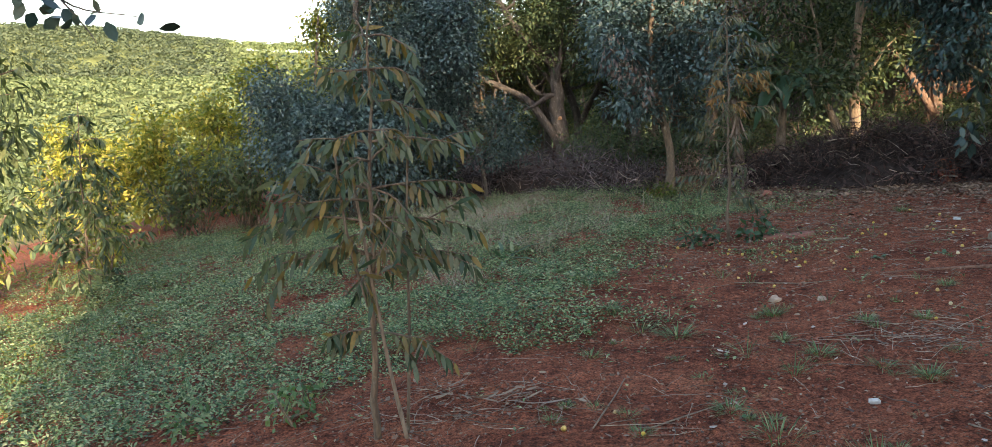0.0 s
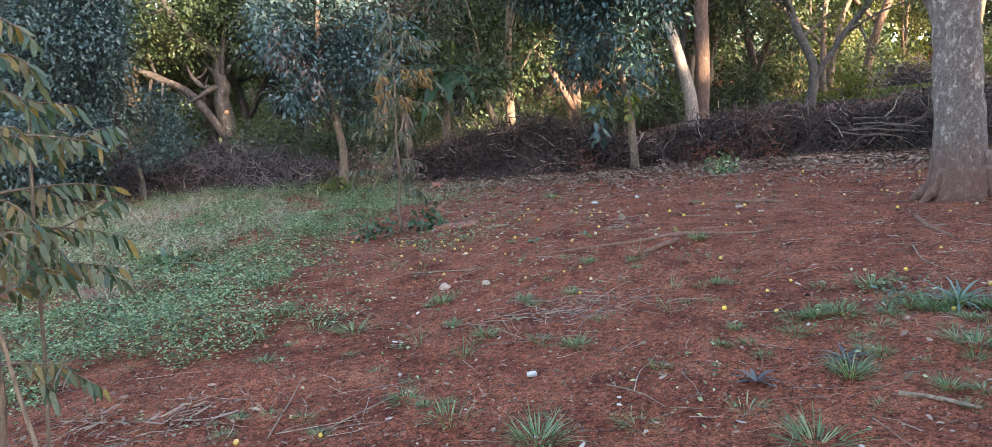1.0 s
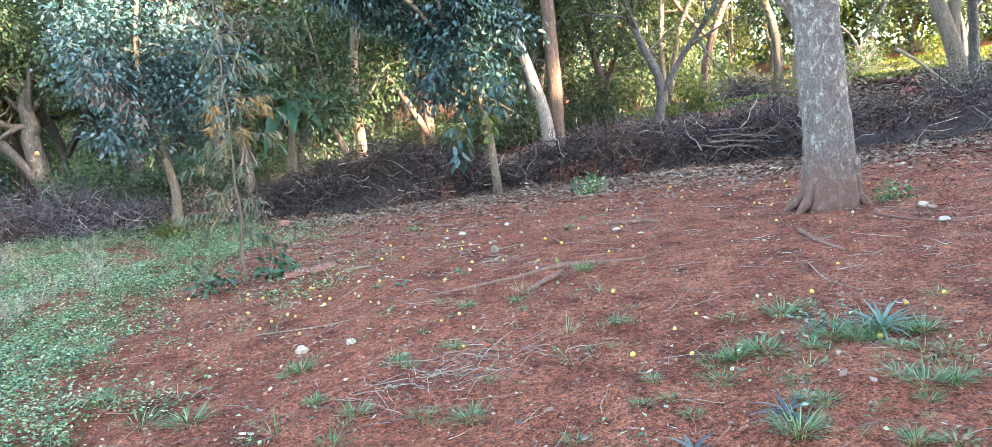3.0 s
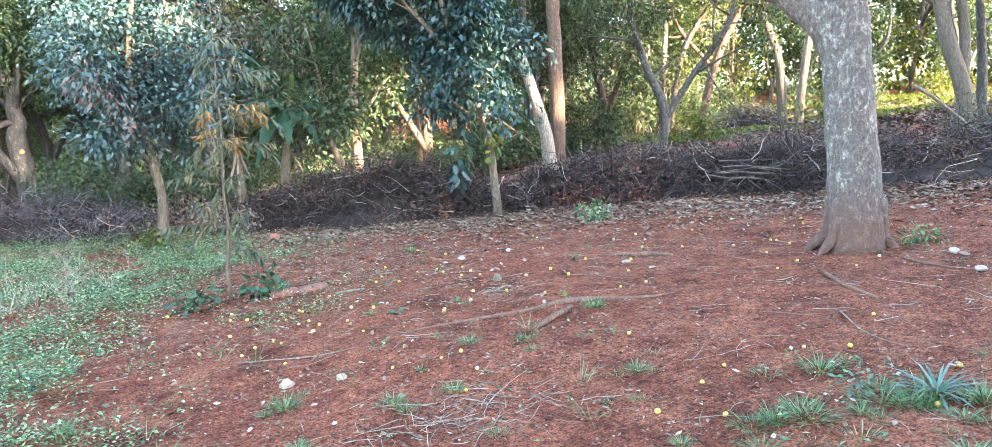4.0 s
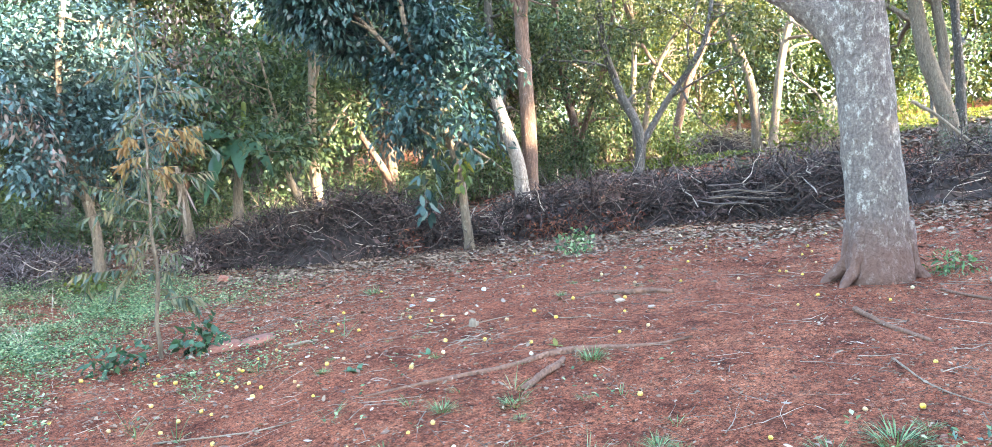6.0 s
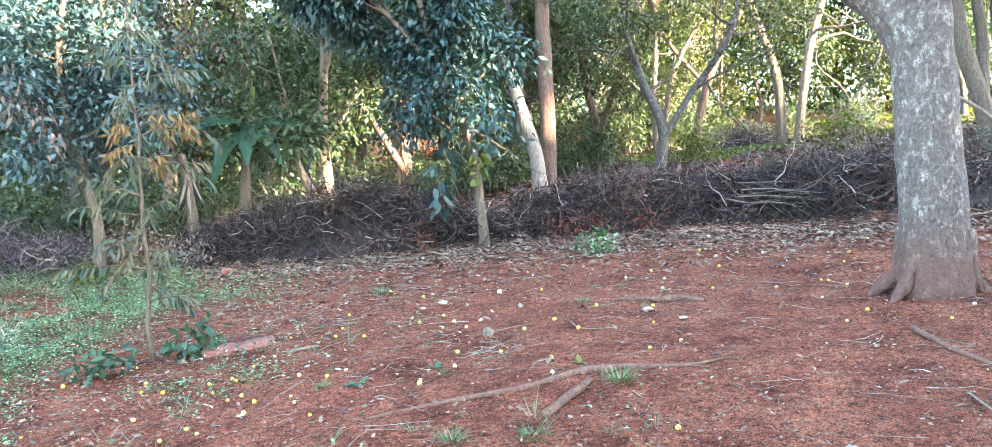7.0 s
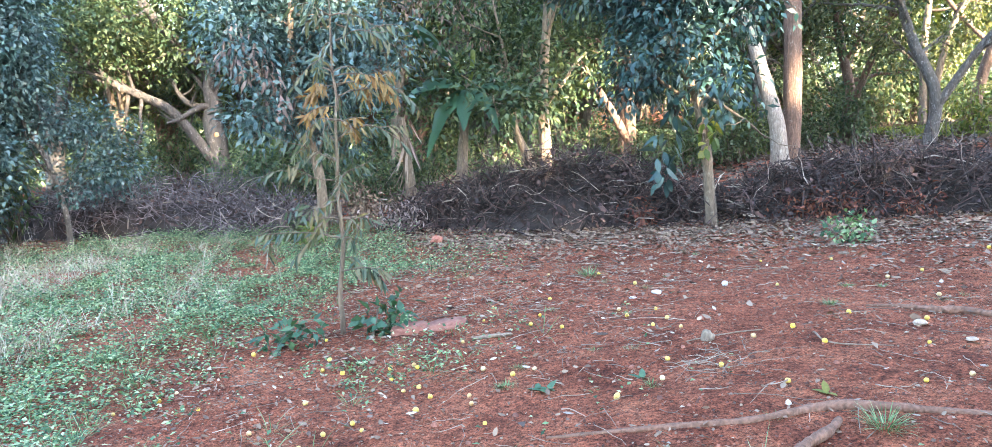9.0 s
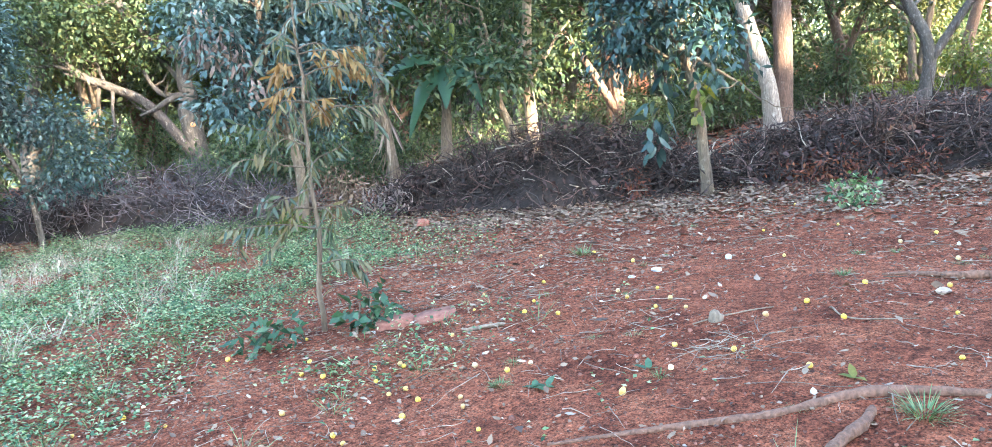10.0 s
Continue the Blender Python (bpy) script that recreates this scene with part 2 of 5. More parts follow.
def soil_material():
    m, nt, bsdf, out = nodes_of("red_soil")
    v = where(nt)
    big, mid, fine, clod = grain(nt, v, .55, 4), grain(nt, v, 3.2, 6, .65), grain(nt, v, 26, 6, .7), grain(nt, v, 85, 3, .7)
    col = ramp(nt, mid, [(.28, (.068, .0178, .0105)), (.5, (.188, .058, .031)), (.72, (.296, .110, .060))])
    col = mix(nt, ramp(nt, big, [(.42, (0, 0, 0)), (.66, (.5, .5, .5))]), col, (.265, .087, .048))
    # dents of the grain darkened, crests lightened: shade among crumbs put into colour
    col = mix(nt, .92, col, ramp(nt, fine, [(.32, (.20, .18, .18)), (.5, (1, 1, 1)), (.68, (1.75, 1.7, 1.7))]), "MULTIPLY")
    col = mix(nt, .9, col, ramp(nt, clod, [(.36, (.24, .24, .24)), (.5, (1, 1, 1)), (.64, (1.6, 1.6, 1.6))]), "MULTIPLY")
    # bits of straw and chaff
    chaff = ramp(nt, grain(nt, where(nt, (1, 1.0, 1)), 140, 2, .5), [(.64, (0, 0, 0)), (.68, (1, 1, 1))])
    col = mix(nt, mix(nt, 1.0, chaff, ramp(nt, mid, [(.4, (0, 0, 0)), (.6, (.8, .8, .8))]), "MULTIPLY"), col, (.36, .27, .20))
    # far away the land is green
    g = nt.nodes.new("ShaderNodeVectorMath")
    g.operation = "LENGTH"
    nt.links.new(where(nt), g.inputs[0])
    far = nt.nodes.new("ShaderNodeMapRange")
    far.inputs["From Min"].default_value, far.inputs["From Max"].default_value = 48, 95
    nt.links.new(g.outputs["Value"], far.inputs[0])
    col = mix(nt, far.outputs[0], col, mix(nt, big, (.11, .14, .055), (.15, .175, .075)))
    nt.links.new(col, bsdf.inputs["Base Color"])
    bsdf.inputs["Roughness"].default_value = .95
    bsdf.inputs["Specular IOR Level"].default_value = .15
    bumped(nt, bsdf, mix(nt, .4, fine, clod), 1.0, .06)
    return m


SOIL = soil_material()
BARK_BIG = bark_material("mottled_grey_bark", (.100, .076, .065), (.205, .162, .140), (.40, .36, .31), .56, (.125, .052, .033), .7)
BARK_GREY = bark_material("grey_brown_bark", (.042, .035, .031), (.125, .108, .094), (.24, .225, .205), .4)
BARK_OLD = bark_material("old_pale_grey_bark", (.036, .029, .025), (.108, .090, .078), (.22, .20, .18), .3)
BARK_PALE = bark_material("pale_bark", (.13, .098, .078), (.40, .335, .275), (.50, .45, .39), .4)
BARK_RED = bark_material("reddish_bark", (.075, .042, .030), (.19, .115, .080), (.27, .22, .18), .25)
# cream bark, paled further to stand in for low sun on trunks
BARK_CREAM_LIT = bark_material("cream_bark", (.15, .105, .072), (.33, .25, .175))
BARK_TAN = bark_material("tan_bark", (.085, .060, .042), (.22, .165, .115), (.27, .24, .19), .2)
WOOD_PALE = bark_material("weathered_pale_wood", (.13, .090, .062), (.34, .26, .19))
WOOD_RED = bark_material("soil_stained_wood", (.10, .048, .030), (.26, .135, .088))
STICKS = plain_material("dead_purple_brown_sticks", (.014, .0078, .0068), (.068, .041, .036), 14, .8, .3, 3.3)
STICKS_GREY = plain_material("weathered_grey_sticks", (.045, .033, .029), (.16, .122, .108), 14, .8, .3, 1.8)
STICKS_LILAC = plain_material("dead_lilac_grey_sticks", (.052, .040, .044), (.20, .165, .175), 14, .75, .3, 2.2)
STICKS_PALE = plain_material("bleached_sticks", (.20, .16, .13), (.40, .34, .28), 14, .9, .3, 1.3)
# near-black colour for the shade inside the brush heaps
HEAP_SHADE = plain_material("dark_brush_heart", (.012, .009, .008), (.045, .030, .026), 18, .95, .8)
LEAF_DARK = leaf_material("dark_glossy_leaves", [(.010, .032, .032), (.020, .052, .049), (.034, .075, .068), (.065, .110, .100)], .38, .10)
# blue-green leaves, made bluer and paler to carry a bluish haze
LEAF_BLUE_HAZE = leaf_material("blue_green_leaves", [(.020, .050, .052), (.044, .088, .089), (.085, .140, .140), (.135, .19, .188)], .42, .15)
LEAF_MID = leaf_material("mid_green_leaves", [(.022, .047, .024), (.046, .079, .036), (.078, .110, .046), (.14, .162, .070)], .55, .24)
# yellow-green leaves; the tone also carries sunlight on far foliage, grass and weeds
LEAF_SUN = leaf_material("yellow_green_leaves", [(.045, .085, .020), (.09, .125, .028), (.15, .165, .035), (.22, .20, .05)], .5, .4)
# olive tone warmed to hold the sunlight that filters through the wood
LEAF_WARM_LIT = leaf_material("olive_green_woodland_leaves", [(.040, .058, .020), (.075, .092, .032), (.125, .130, .046), (.18, .165, .065)], .5, .32)
# brighter yellow-green copy: evening sun put into the leaf colour
LEAF_SUN_BRIGHT = leaf_material("sunlit_golden_leaves", [(.08, .12, .022), (.17, .20, .04), (.28, .27, .05), (.40, .35, .09)], .5, .4)
LEAF_OLIVE = leaf_material("olive_drooping_leaves", [(.036, .062, .048), (.062, .090, .062), (.105, .122, .078), (.16, .155, .095), (.15, .115, .055)], .42, .28)
LEAF_BRONZE = leaf_material("bronze_green_drooping_leaves", [(.022, .058, .038), (.045, .085, .052), (.075, .105, .060), (.10, .125, .075), (.14, .15, .09), (.085, .072, .036), (.24, .17, .05)], .5, .25)
LEAF_ORANGE = leaf_material("orange_dry_leaves", [(.15, .085, .035), (.25, .15, .055), (.34, .225, .085), (.20, .15, .07)], .6, .3, (1.2, .9, .5))
LEAF_DRY = leaf_material("withered_pinkish_leaves", [(.16, .12, .11), (.25, .19, .175), (.32, .25, .22)], .7, .2, (1, .9, .8))
LEAF_BANANA = leaf_material("banana_leaves", [(.024, .072, .042), (.040, .100, .056), (.066, .130, .066)], .4, .25)
WEED = leaf_material("ground_weeds", [(.020, .055, .026), (.082, .165, .080), (.205, .295, .150), (.43, .47, .29)], .55, .3)
GRASS = leaf_material("grass_blades", [(.032, .080, .034), (.085, .170, .070), (.145, .240, .105), (.30, .33, .19)], .5, .3)
STRAW = litter_material("dry_straw", [(.22, .17, .11), (.36, .30, .21), (.46, .41, .31)])
LITTER = litter_material("fallen_dry_leaves", [(.06, .035, .026), (.12, .072, .046), (.20, .130, .085), (.26, .185, .125), (.15, .085, .06), (.36, .28, .20)])
# light greens lifted and set close together: distance haze put into the colour
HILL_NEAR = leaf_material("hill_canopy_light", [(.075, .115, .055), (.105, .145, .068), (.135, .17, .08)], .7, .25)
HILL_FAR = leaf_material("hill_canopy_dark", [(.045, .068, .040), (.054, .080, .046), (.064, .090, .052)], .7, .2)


# ---- ground ----
def spread(lo, hi, step, far, growth=1.22):
    mid = list(np.arange(lo, hi + step / 2, step))
    s, a, b = step, [lo], [hi]
    while a[-1] > -far:
        s *= growth
        a.append(a[-1] - s)
    s = step
    while b[-1] < far:
        s *= growth
        b.append(b[-1] + s)
    return np.array(a[:0:-1] + mid + b[1:])


def make_ground():
    xs, ys = spread(-4.5, 12.5, .085, 900), spread(-.5, 17, .085, 900)
    X, Y = np.meshgrid(xs, ys)
    Z = height(X, Y) + (0.028 * (fbm(X, Y, .17, 3, 31) - .5)) * (1 - smooth(14, 20, np.hypot(X - 3, Y - 7)))
    nx, ny = len(xs), len(ys)
    k = np.arange(nx * ny).reshape(ny, nx)
    f = np.stack([k[:-1, :-1], k[:-1, 1:], k[1:, 1:], k[1:, :-1]], -1).reshape(-1, 4)
    b = Build()
    b.add(np.stack([X, Y, Z], -1), f)
    g = part("ground", b, SOIL, shade=True)
    return tagged(g, "bare red earth sloping gently under the trees", "ground", kind="structure")


make_ground()


def hill_woods():
    """Far woods: many small uneven crowns of leafy tufts."""
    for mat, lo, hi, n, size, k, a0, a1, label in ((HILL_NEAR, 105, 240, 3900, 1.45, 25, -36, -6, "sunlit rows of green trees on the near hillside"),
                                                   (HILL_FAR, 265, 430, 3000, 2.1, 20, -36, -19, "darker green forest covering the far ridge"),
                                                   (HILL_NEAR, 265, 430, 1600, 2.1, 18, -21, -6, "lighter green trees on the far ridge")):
        az = np.radians(R.uniform(a0, a1, n))
        r = np.sqrt(R.uniform(lo ** 2, hi ** 2, n))
        x, y = r * np.sin(az), r * np.cos(az)
        rad = size * R.uniform(.6, 1.5, n)
        c = np.repeat(np.stack([x, y, height(x, y) + rad * .5], 1), k, 0)
        rr = np.repeat(rad, k)
        d = ball(R, n * k)
        d[:, 2] = np.abs(d[:, 2])
        p = c + d * rr[:, None] * np.array([1, 1, .75]) * R.uniform(.75, 1, (n * k, 1))
        b = Build()
        way = np.cross(d, ball(R, n * k))
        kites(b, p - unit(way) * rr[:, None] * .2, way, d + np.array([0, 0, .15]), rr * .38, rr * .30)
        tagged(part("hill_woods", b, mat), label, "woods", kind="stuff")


hill_woods()


# ---- trees ----
def limb_system(b, rng, pts, radii, n=8, kids=5, start=.35, klen=1.2, spread_=.9, rise=.12, depth=2, lump=.06, twig=4):
    """A limb with side branches; returns the places where leaves grow."""
    pts, radii = np.asarray(pts, float), np.asarray(radii, float)
    tube(b, pts, radii, n, lump, rng)
    tips = []
    for i in range(kids):
        s = start + (1 - start) * (i + rng.random() * .8) / kids
        k = min(int(s * (len(pts) - 1)), len(pts) - 2)
        base = pts[k] + (pts[k + 1] - pts[k]) * (s * (len(pts) - 1) - k)
        axis = unit(pts[k + 1] - pts[k])
        d = unit(axis * .55 + ball(rng, 1)[0] * spread_ + np.array([0, 0, rise]))
        L_ = klen * rng.uniform(.65, 1.2) * (1.15 - .5 * s)
        w = wander(rng, base, d, L_, twig, .2, rise * .5)
        r0 = max(radii[k] * .5, .008)
        rr = np.linspace(r0, max(r0 * .3, .004), len(w))
        if depth > 1:
            tips += limb_system(b, rng, w, rr, max(n - 3, twig), 3, .35, L_ * .55, spread_, rise, depth - 1, lump, twig)
        else:
            tube(b, w, rr, twig, caps=False)
        tips += [w[-1], w[-3] * .5 + w[-2] * .5]
    tips.append(pts[-1])
    return tips


def tree(name, base, trunks, seed, bark, leafmat, leaf=(.12, .06), per=26, clump=.38, kids=5, klen=1.4, depth=2, label="", group="", droop=.3, low=None, bough_label="", strip=False, crown=True, sides=10, start=.5, twig=4, steps=5, flare=.3):
    """trunks: lists of (points relative to the base, radius at foot, radius at top)."""
    rng = np.random.default_rng(seed)
    root = new(name)
    z0 = gz(base[0], base[1])
    root.location = (base[0], base[1], z0 - .03)
    tips = []
    for j, (pts, r0, r1) in enumerate(trunks):
        wood = Build()
        c = curve(pts, steps)
        rad = np.linspace(r0, r1, len(c))
        if pts[0][2] < .1:
            rad = rad * (1 + flare * np.exp(-np.arange(len(c)) * 1.2))
        tips += limb_system(wood, rng, c, rad, sides, kids, start, klen, .95, .1, depth, .06, twig)
        part("limb" if j else "trunk", wood, bark, root, bough_label, True)
    if crown:
        leaves = Build()
        for t in tips:
            if low is not None and t[2] < low:
                continue
            cluster(leaves, rng, t, clump * rng.uniform(.7, 1.25), max(4, int(per * rng.uniform(.6, 1.3))), leaf[0], leaf[1], .75, droop, strip)
        part("crown", leaves, leafmat, root)
    return tagged(root, label, "tree", group)


# the large grey tree at the edge of the yard
tree("large_tree", (7.52, 5.74), [([(0, 0, 0), (.0, .02, .5), (-.04, .07, 1.2), (-.06, .12, 1.9), (-.07, .13, 2.5), (.05, .0, 3.4), (.3, -.3, 4.8)], .25, .16),
     ([(-.03, .06, 1.35), (-.07, .16, 1.78), (-.17, .34, 2.14), (-.35, .68, 2.46), (-.66, 1.2, 2.9), (-1.0, 1.9, 3.9)], .19, .11)],
     3, BARK_BIG, LEAF_MID, (.16, .07), 26, .5, 6, 2.0, 2, "large tree with grey bark mottled by white lichen", sides=18, low=3.4, start=.72, flare=.22)

big_tree = bpy.data.objects["large_tree"]
rr_ = np.random.default_rng(7)
for a, L_, r0 in ((20, .2, .08), (112, .26, .10), (165, .2, .08), (300, .2, .08)):
    ca, sa = math.cos(radians(a)), math.sin(radians(a))
    w = curve([(.17 * ca, .17 * sa, .5), (.235 * ca, .235 * sa, .17), ((.25 + L_ * .5) * ca, (.25 + L_ * .5) * sa, .03), ((.21 + L_) * ca - .05, (.21 + L_) * sa, -.1)], 4)
    b = Build()
    tube(b, w, np.linspace(r0, .02, len(w)), 10, .1, rr_)
    part("root", b, BARK_BIG, big_tree, shade=True)

# young trees along the brush
tree("young_tree", (3.2, 14.8), [([(0, 0, 0), (.02, 0, .7), (-.12, .03, 1.4), (-.3, .05, 2.2), (-.35, 0, 3.0), (-.2, 0, 4.2)], .085, .03)],
     5, BARK_TAN, LEAF_BLUE_HAZE, (.105, .05), 115, .55, 14, 1.6, 2, "young tree with a slim trunk and dense dark green crown", "young trees", .35, low=.85, start=.28)
tree("young_tree", (7.5, 11.7), [([(0, 0, 0), (-.05, .02, .5), (-.12, .05, 1.1), (-.34, .18, 2.0), (-.66, .4, 3.0), (-.9, .55, 4.6)], .075, .03),
     ([(-.26, .13, 1.7), (-.75, .5, 2.7), (-1.4, .95, 3.5), (-2.1, 1.35, 4.2)], .045, .02)],
     6, BARK_TAN, LEAF_DARK, (.12, .052), 95, .5, 13, 1.15, 2, "young tree with large glossy blue-green leaves hanging low", "young trees", .55, low=1.6, start=.46)
tree("young_tree", (-.2, 16.2), [([(0, 0, 0), (-.04, 0, .5), (-.22, .02, 1.2), (-.55, .05, 1.9), (-.9, 0, 2.8), (-1.0, 0, 3.8)], .042, .025)],
     8, BARK_GREY, LEAF_BLUE_HAZE, (.085, .042), 150, .52, 16, 1.2, 2, "young tree with pale trunk foot and dark leaves", "young trees", .35, low=.55, start=.25)

# the old forked tree behind the brush
K = 1.2
tree("old_forked_tree", (1.95, 22.9), [([(x * K, y * K, z * K) for x, y, z in q], r0 * .92, r1 * .92) for q, r0, r1 in (
     ([(0, 0, -.1), (-.15, 0, .8), (-.27, 0, 1.5), (-.22, 0, 1.75), (-.28, 0, 2.05), (-.26, 0, 2.6)], .27, .15),
     ([(-.27, 0, 2.5), (-.6, 0, 2.8), (-1.1, -.1, 3.2), (-1.7, 0, 4.2), (-2.0, .2, 5.4)], .15, .07),
     ([(-.27, 0, 2.5), (.1, 0, 2.95), (.3, .1, 3.6), (.7, .2, 4.6), (.8, .3, 5.8)], .13, .06),
     ([(-.05, -.05, .4), (-.45, -.1, 1.0), (-.95, -.15, 1.65), (-1.5, -.2, 1.95), (-2.1, -.3, 2.3), (-3.0, -.3, 3.4)], .135, .07))],
     9, BARK_OLD, LEAF_MID, (.12, .06), 70, .65, 9, 2.0, 2, "old forked tree with a long leaning limb", low=2.7, sides=12, start=.55)

# dense dark tree and sunlit trees on the downhill side
tree("dense_dark_tree", (-2.7, 15.3), [([(0, 0, 0), (.1, 0, .9), (-.1, .1, 2.0), (.1, .1, 3.2), (.2, .2, 4.6)], .12, .05),
     ([(.05, 0, .6), (-.4, -.1, 1.1), (-.7, -.2, 1.6), (-.85, -.2, 1.95)], .07, .03), ([(.05, 0, .5), (.2, -.6, .9), (-.3, -1.0, 1.3)], .05, .02), ([(.05, 0, .7), (.8, 0, 1.5), (1.3, .1, 2.5), (1.6, .1, 3.8)], .07, .03)],
     12, BARK_GREY, LEAF_BLUE_HAZE, (.092, .045), 125, .58, 11, 1.25, 2, "broad tree with dense dark blue-green foliage", low=.2, start=.1)
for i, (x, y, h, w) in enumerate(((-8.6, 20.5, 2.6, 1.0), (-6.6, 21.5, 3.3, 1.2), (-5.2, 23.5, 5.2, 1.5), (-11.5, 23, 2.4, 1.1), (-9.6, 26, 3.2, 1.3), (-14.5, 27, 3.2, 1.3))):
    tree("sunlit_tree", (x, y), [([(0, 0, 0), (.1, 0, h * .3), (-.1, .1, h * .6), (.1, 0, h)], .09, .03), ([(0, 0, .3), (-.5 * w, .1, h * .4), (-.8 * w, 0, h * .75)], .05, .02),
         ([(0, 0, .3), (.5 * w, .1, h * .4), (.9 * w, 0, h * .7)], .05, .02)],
         20 + i, BARK_TAN, LEAF_SUN_BRIGHT, (.17, .08), 28, .5, 7, w, 2, "bushy tree with yellow-green leaves coloured as in evening sun", "sunlit trees", .3, low=.15, start=.1)
tree("slender_tree", (-5.1, 7.9), [([(0, 0, 0), (.1, .0, .8), (.15, 0, 1.6), (.1, 0, 2.5), (.0, 0, 3.4)], .05, .02)],
     31, BARK_TAN, LEAF_MID, (.15, .04), 30, .36, 12, .75, 1, "slender tree with narrow drooping dark leaves", droop=.9, low=.35, start=.2)


def shrub(name, base, h, w, n, mat, leaf, seed, label, group="", category="shrub"):
    rng = np.random.default_rng(seed)
    root = new(name)
    root.location = (*base, gz(*base) - .02)
    wood, leaves = Build(), Build()
    for _ in range(n):
        d = np.array([*(rng.normal(size=2) * .55 * w / h), 1.0])
        p = wander(rng, (*(rng.normal(size=2) * .05), 0), d, h * rng.uniform(.6, 1.1), 5, .12, .05)
        tube(wood, p, np.linspace(.012, .004, len(p)), 4)
        for q in p[2:]:
            cluster(leaves, rng, q, .2 * w + .08, int(rng.uniform(8, 16)), *leaf, .8, .35)
    part("stemwork", wood, BARK_TAN, root)
    part("foliage", leaves, mat, root)
    return tagged(root, label, category, group)


# low dark shrubs below the sunlit trees
rs = np.random.default_rng(4)
for i in range(13):
    x, y = -8.6 + i * .62 + rs.uniform(-.2, .2), 15.2 + rs.uniform(-1.4, 1.6) + .12 * i
    shrub("coffee_shrub", (x, y), rs.uniform(1.5, 2.0), .95, 13, LEAF_MID, (.16, .06), 60 + i, "low bushy shrub with long green leaves", "downhill shrubs")
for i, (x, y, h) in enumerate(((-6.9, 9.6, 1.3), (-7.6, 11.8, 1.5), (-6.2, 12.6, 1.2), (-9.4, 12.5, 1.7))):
    shrub("roadside_shrub", (x, y), h, .8, 9, LEAF_SUN_BRIGHT, (.13, .05), 90 + i, "yellow-green shrub coloured as sunlit at the sunny edge", "sunlit shrubs")

# woodland behind the brush: the trunks that stand out
WOODS = "woodland trees"
tree("woodland_tree", (6.95, 15.75), [([(0, 0, 0), (0, 0, .8), (-.06, 0, 1.7), (-.02, 0, 2.7), (.1, .1, 4.6)], .115, .06), ([(-.05, 0, .2), (-.3, .03, .75), (-.52, .05, 1.25), (-.6, .05, 1.9), (-.9, .2, 3.4)], .1, .015)],
     40, BARK_CREAM_LIT, LEAF_MID, (.13, .06), 44, .55, 8, 1.6, 2, "forked cream trunk catching the low sun", WOODS, low=1.45, start=.45)
tree("woodland_tree", (9.3, 17.3), [([(0, 0, 0), (0, 0, .9), (-.05, 0, 1.8), (-.1, .1, 2.7), (0, .2, 4.6)], .13, .07), ([(-.05, 0, .8), (-.6, .1, 1.7), (-1.1, .2, 2.4), (-1.7, .3, 3.2)], .09, .015)],
     41, BARK_RED, LEAF_MID, (.13, .06), 40, .55, 7, 1.6, 2, "reddish trunk with a leaning side limb", WOODS, low=1.9)
tree("broken_dead_tree", (11.3, 15.4), [([(0, 0, 0), (-.08, .05, .8), (-.25, .17, 1.5), (-.46, .33, 2.3), (-.63, .46, 2.85)], .16, .09)],
     42, BARK_PALE, LEAF_MID, kids=1, klen=.3, depth=1, label="broken white leaning trunk without branches", crown=False)
tree("woodland_tree", (11.75, 15.75), [([(0, 0, 0), (0, 0, 1.2), (-.05, .03, 2.6), (-.1, .06, 4.0), (-.05, .1, 6.2)], .18, .13)],
     43, BARK_RED, LEAF_MID, (.13, .06), 24, .55, 6, 1.9, 2, "straight reddish-brown trunk behind the brush", WOODS, low=2.9, start=.62)
tree("woodland_tree", (22.85, 23.5), [([(0, 0, 0), (-.06, .06, 1.2), (-.1, .1, 2.6), (-.06, .06, 4.4), (-.2, .2, 6.6), (-.3, .3, 8.6)], .13, .07),
     ([(.1, -.1, .3), (.22, -.24, 1.8), (.42, -.45, 3.2), (.95, -1.0, 4.6), (1.6, -1.8, 5.8), (2.4, -2.6, 7.4)], .115, .06),
     ([(.0, .0, 1.7), (-.9, .8, 2.9), (-1.7, 1.5, 3.7), (-2.6, 2.2, 4.2), (-3.9, 3.0, 4.15)], .085, .045)],
     44, BARK_TAN, LEAF_WARM_LIT, (.11, .055), 60, .7, 9, 2.6, 2, "pale forked trunk with a long side bough", WOODS, low=4.6, start=.5)
tree("woodland_tree", (23.75, 22.55), [([(0, 0, 0), (.12, -.14, 1.5), (.42, -.48, 3.1), (.98, -1.15, 5.0), (1.3, -1.5, 6.6), (1.5, -1.7, 8.6)], .17, .09), ([(.3, -.3, 2.3), (-.5, .6, 3.7), (-1.0, 1.2, 5.2), (-1.3, 1.5, 7)], .085, .045)],
     45, BARK_RED, LEAF_WARM_LIT, (.11, .055), 60, .7, 9, 2.8, 2, "dark reddish trunk leaning away in the woodland", WOODS, low=4.6, start=.5)
tree("woodland_tree", (22.35, 17.9), [([(0, 0, 0), (-.04, .05, 1.2), (-.16, .2, 2.4), (-.6, .78, 4.3), (-.85, 1.1, 5.6), (-1.0, 1.2, 7.6)], .16, .09)],
     46, BARK_TAN, LEAF_WARM_LIT, (.11, .055), 60, .7, 9, 2.6, 2, "tan trunk leaning over the sunny clearing", WOODS, low=4.6, start=.5)
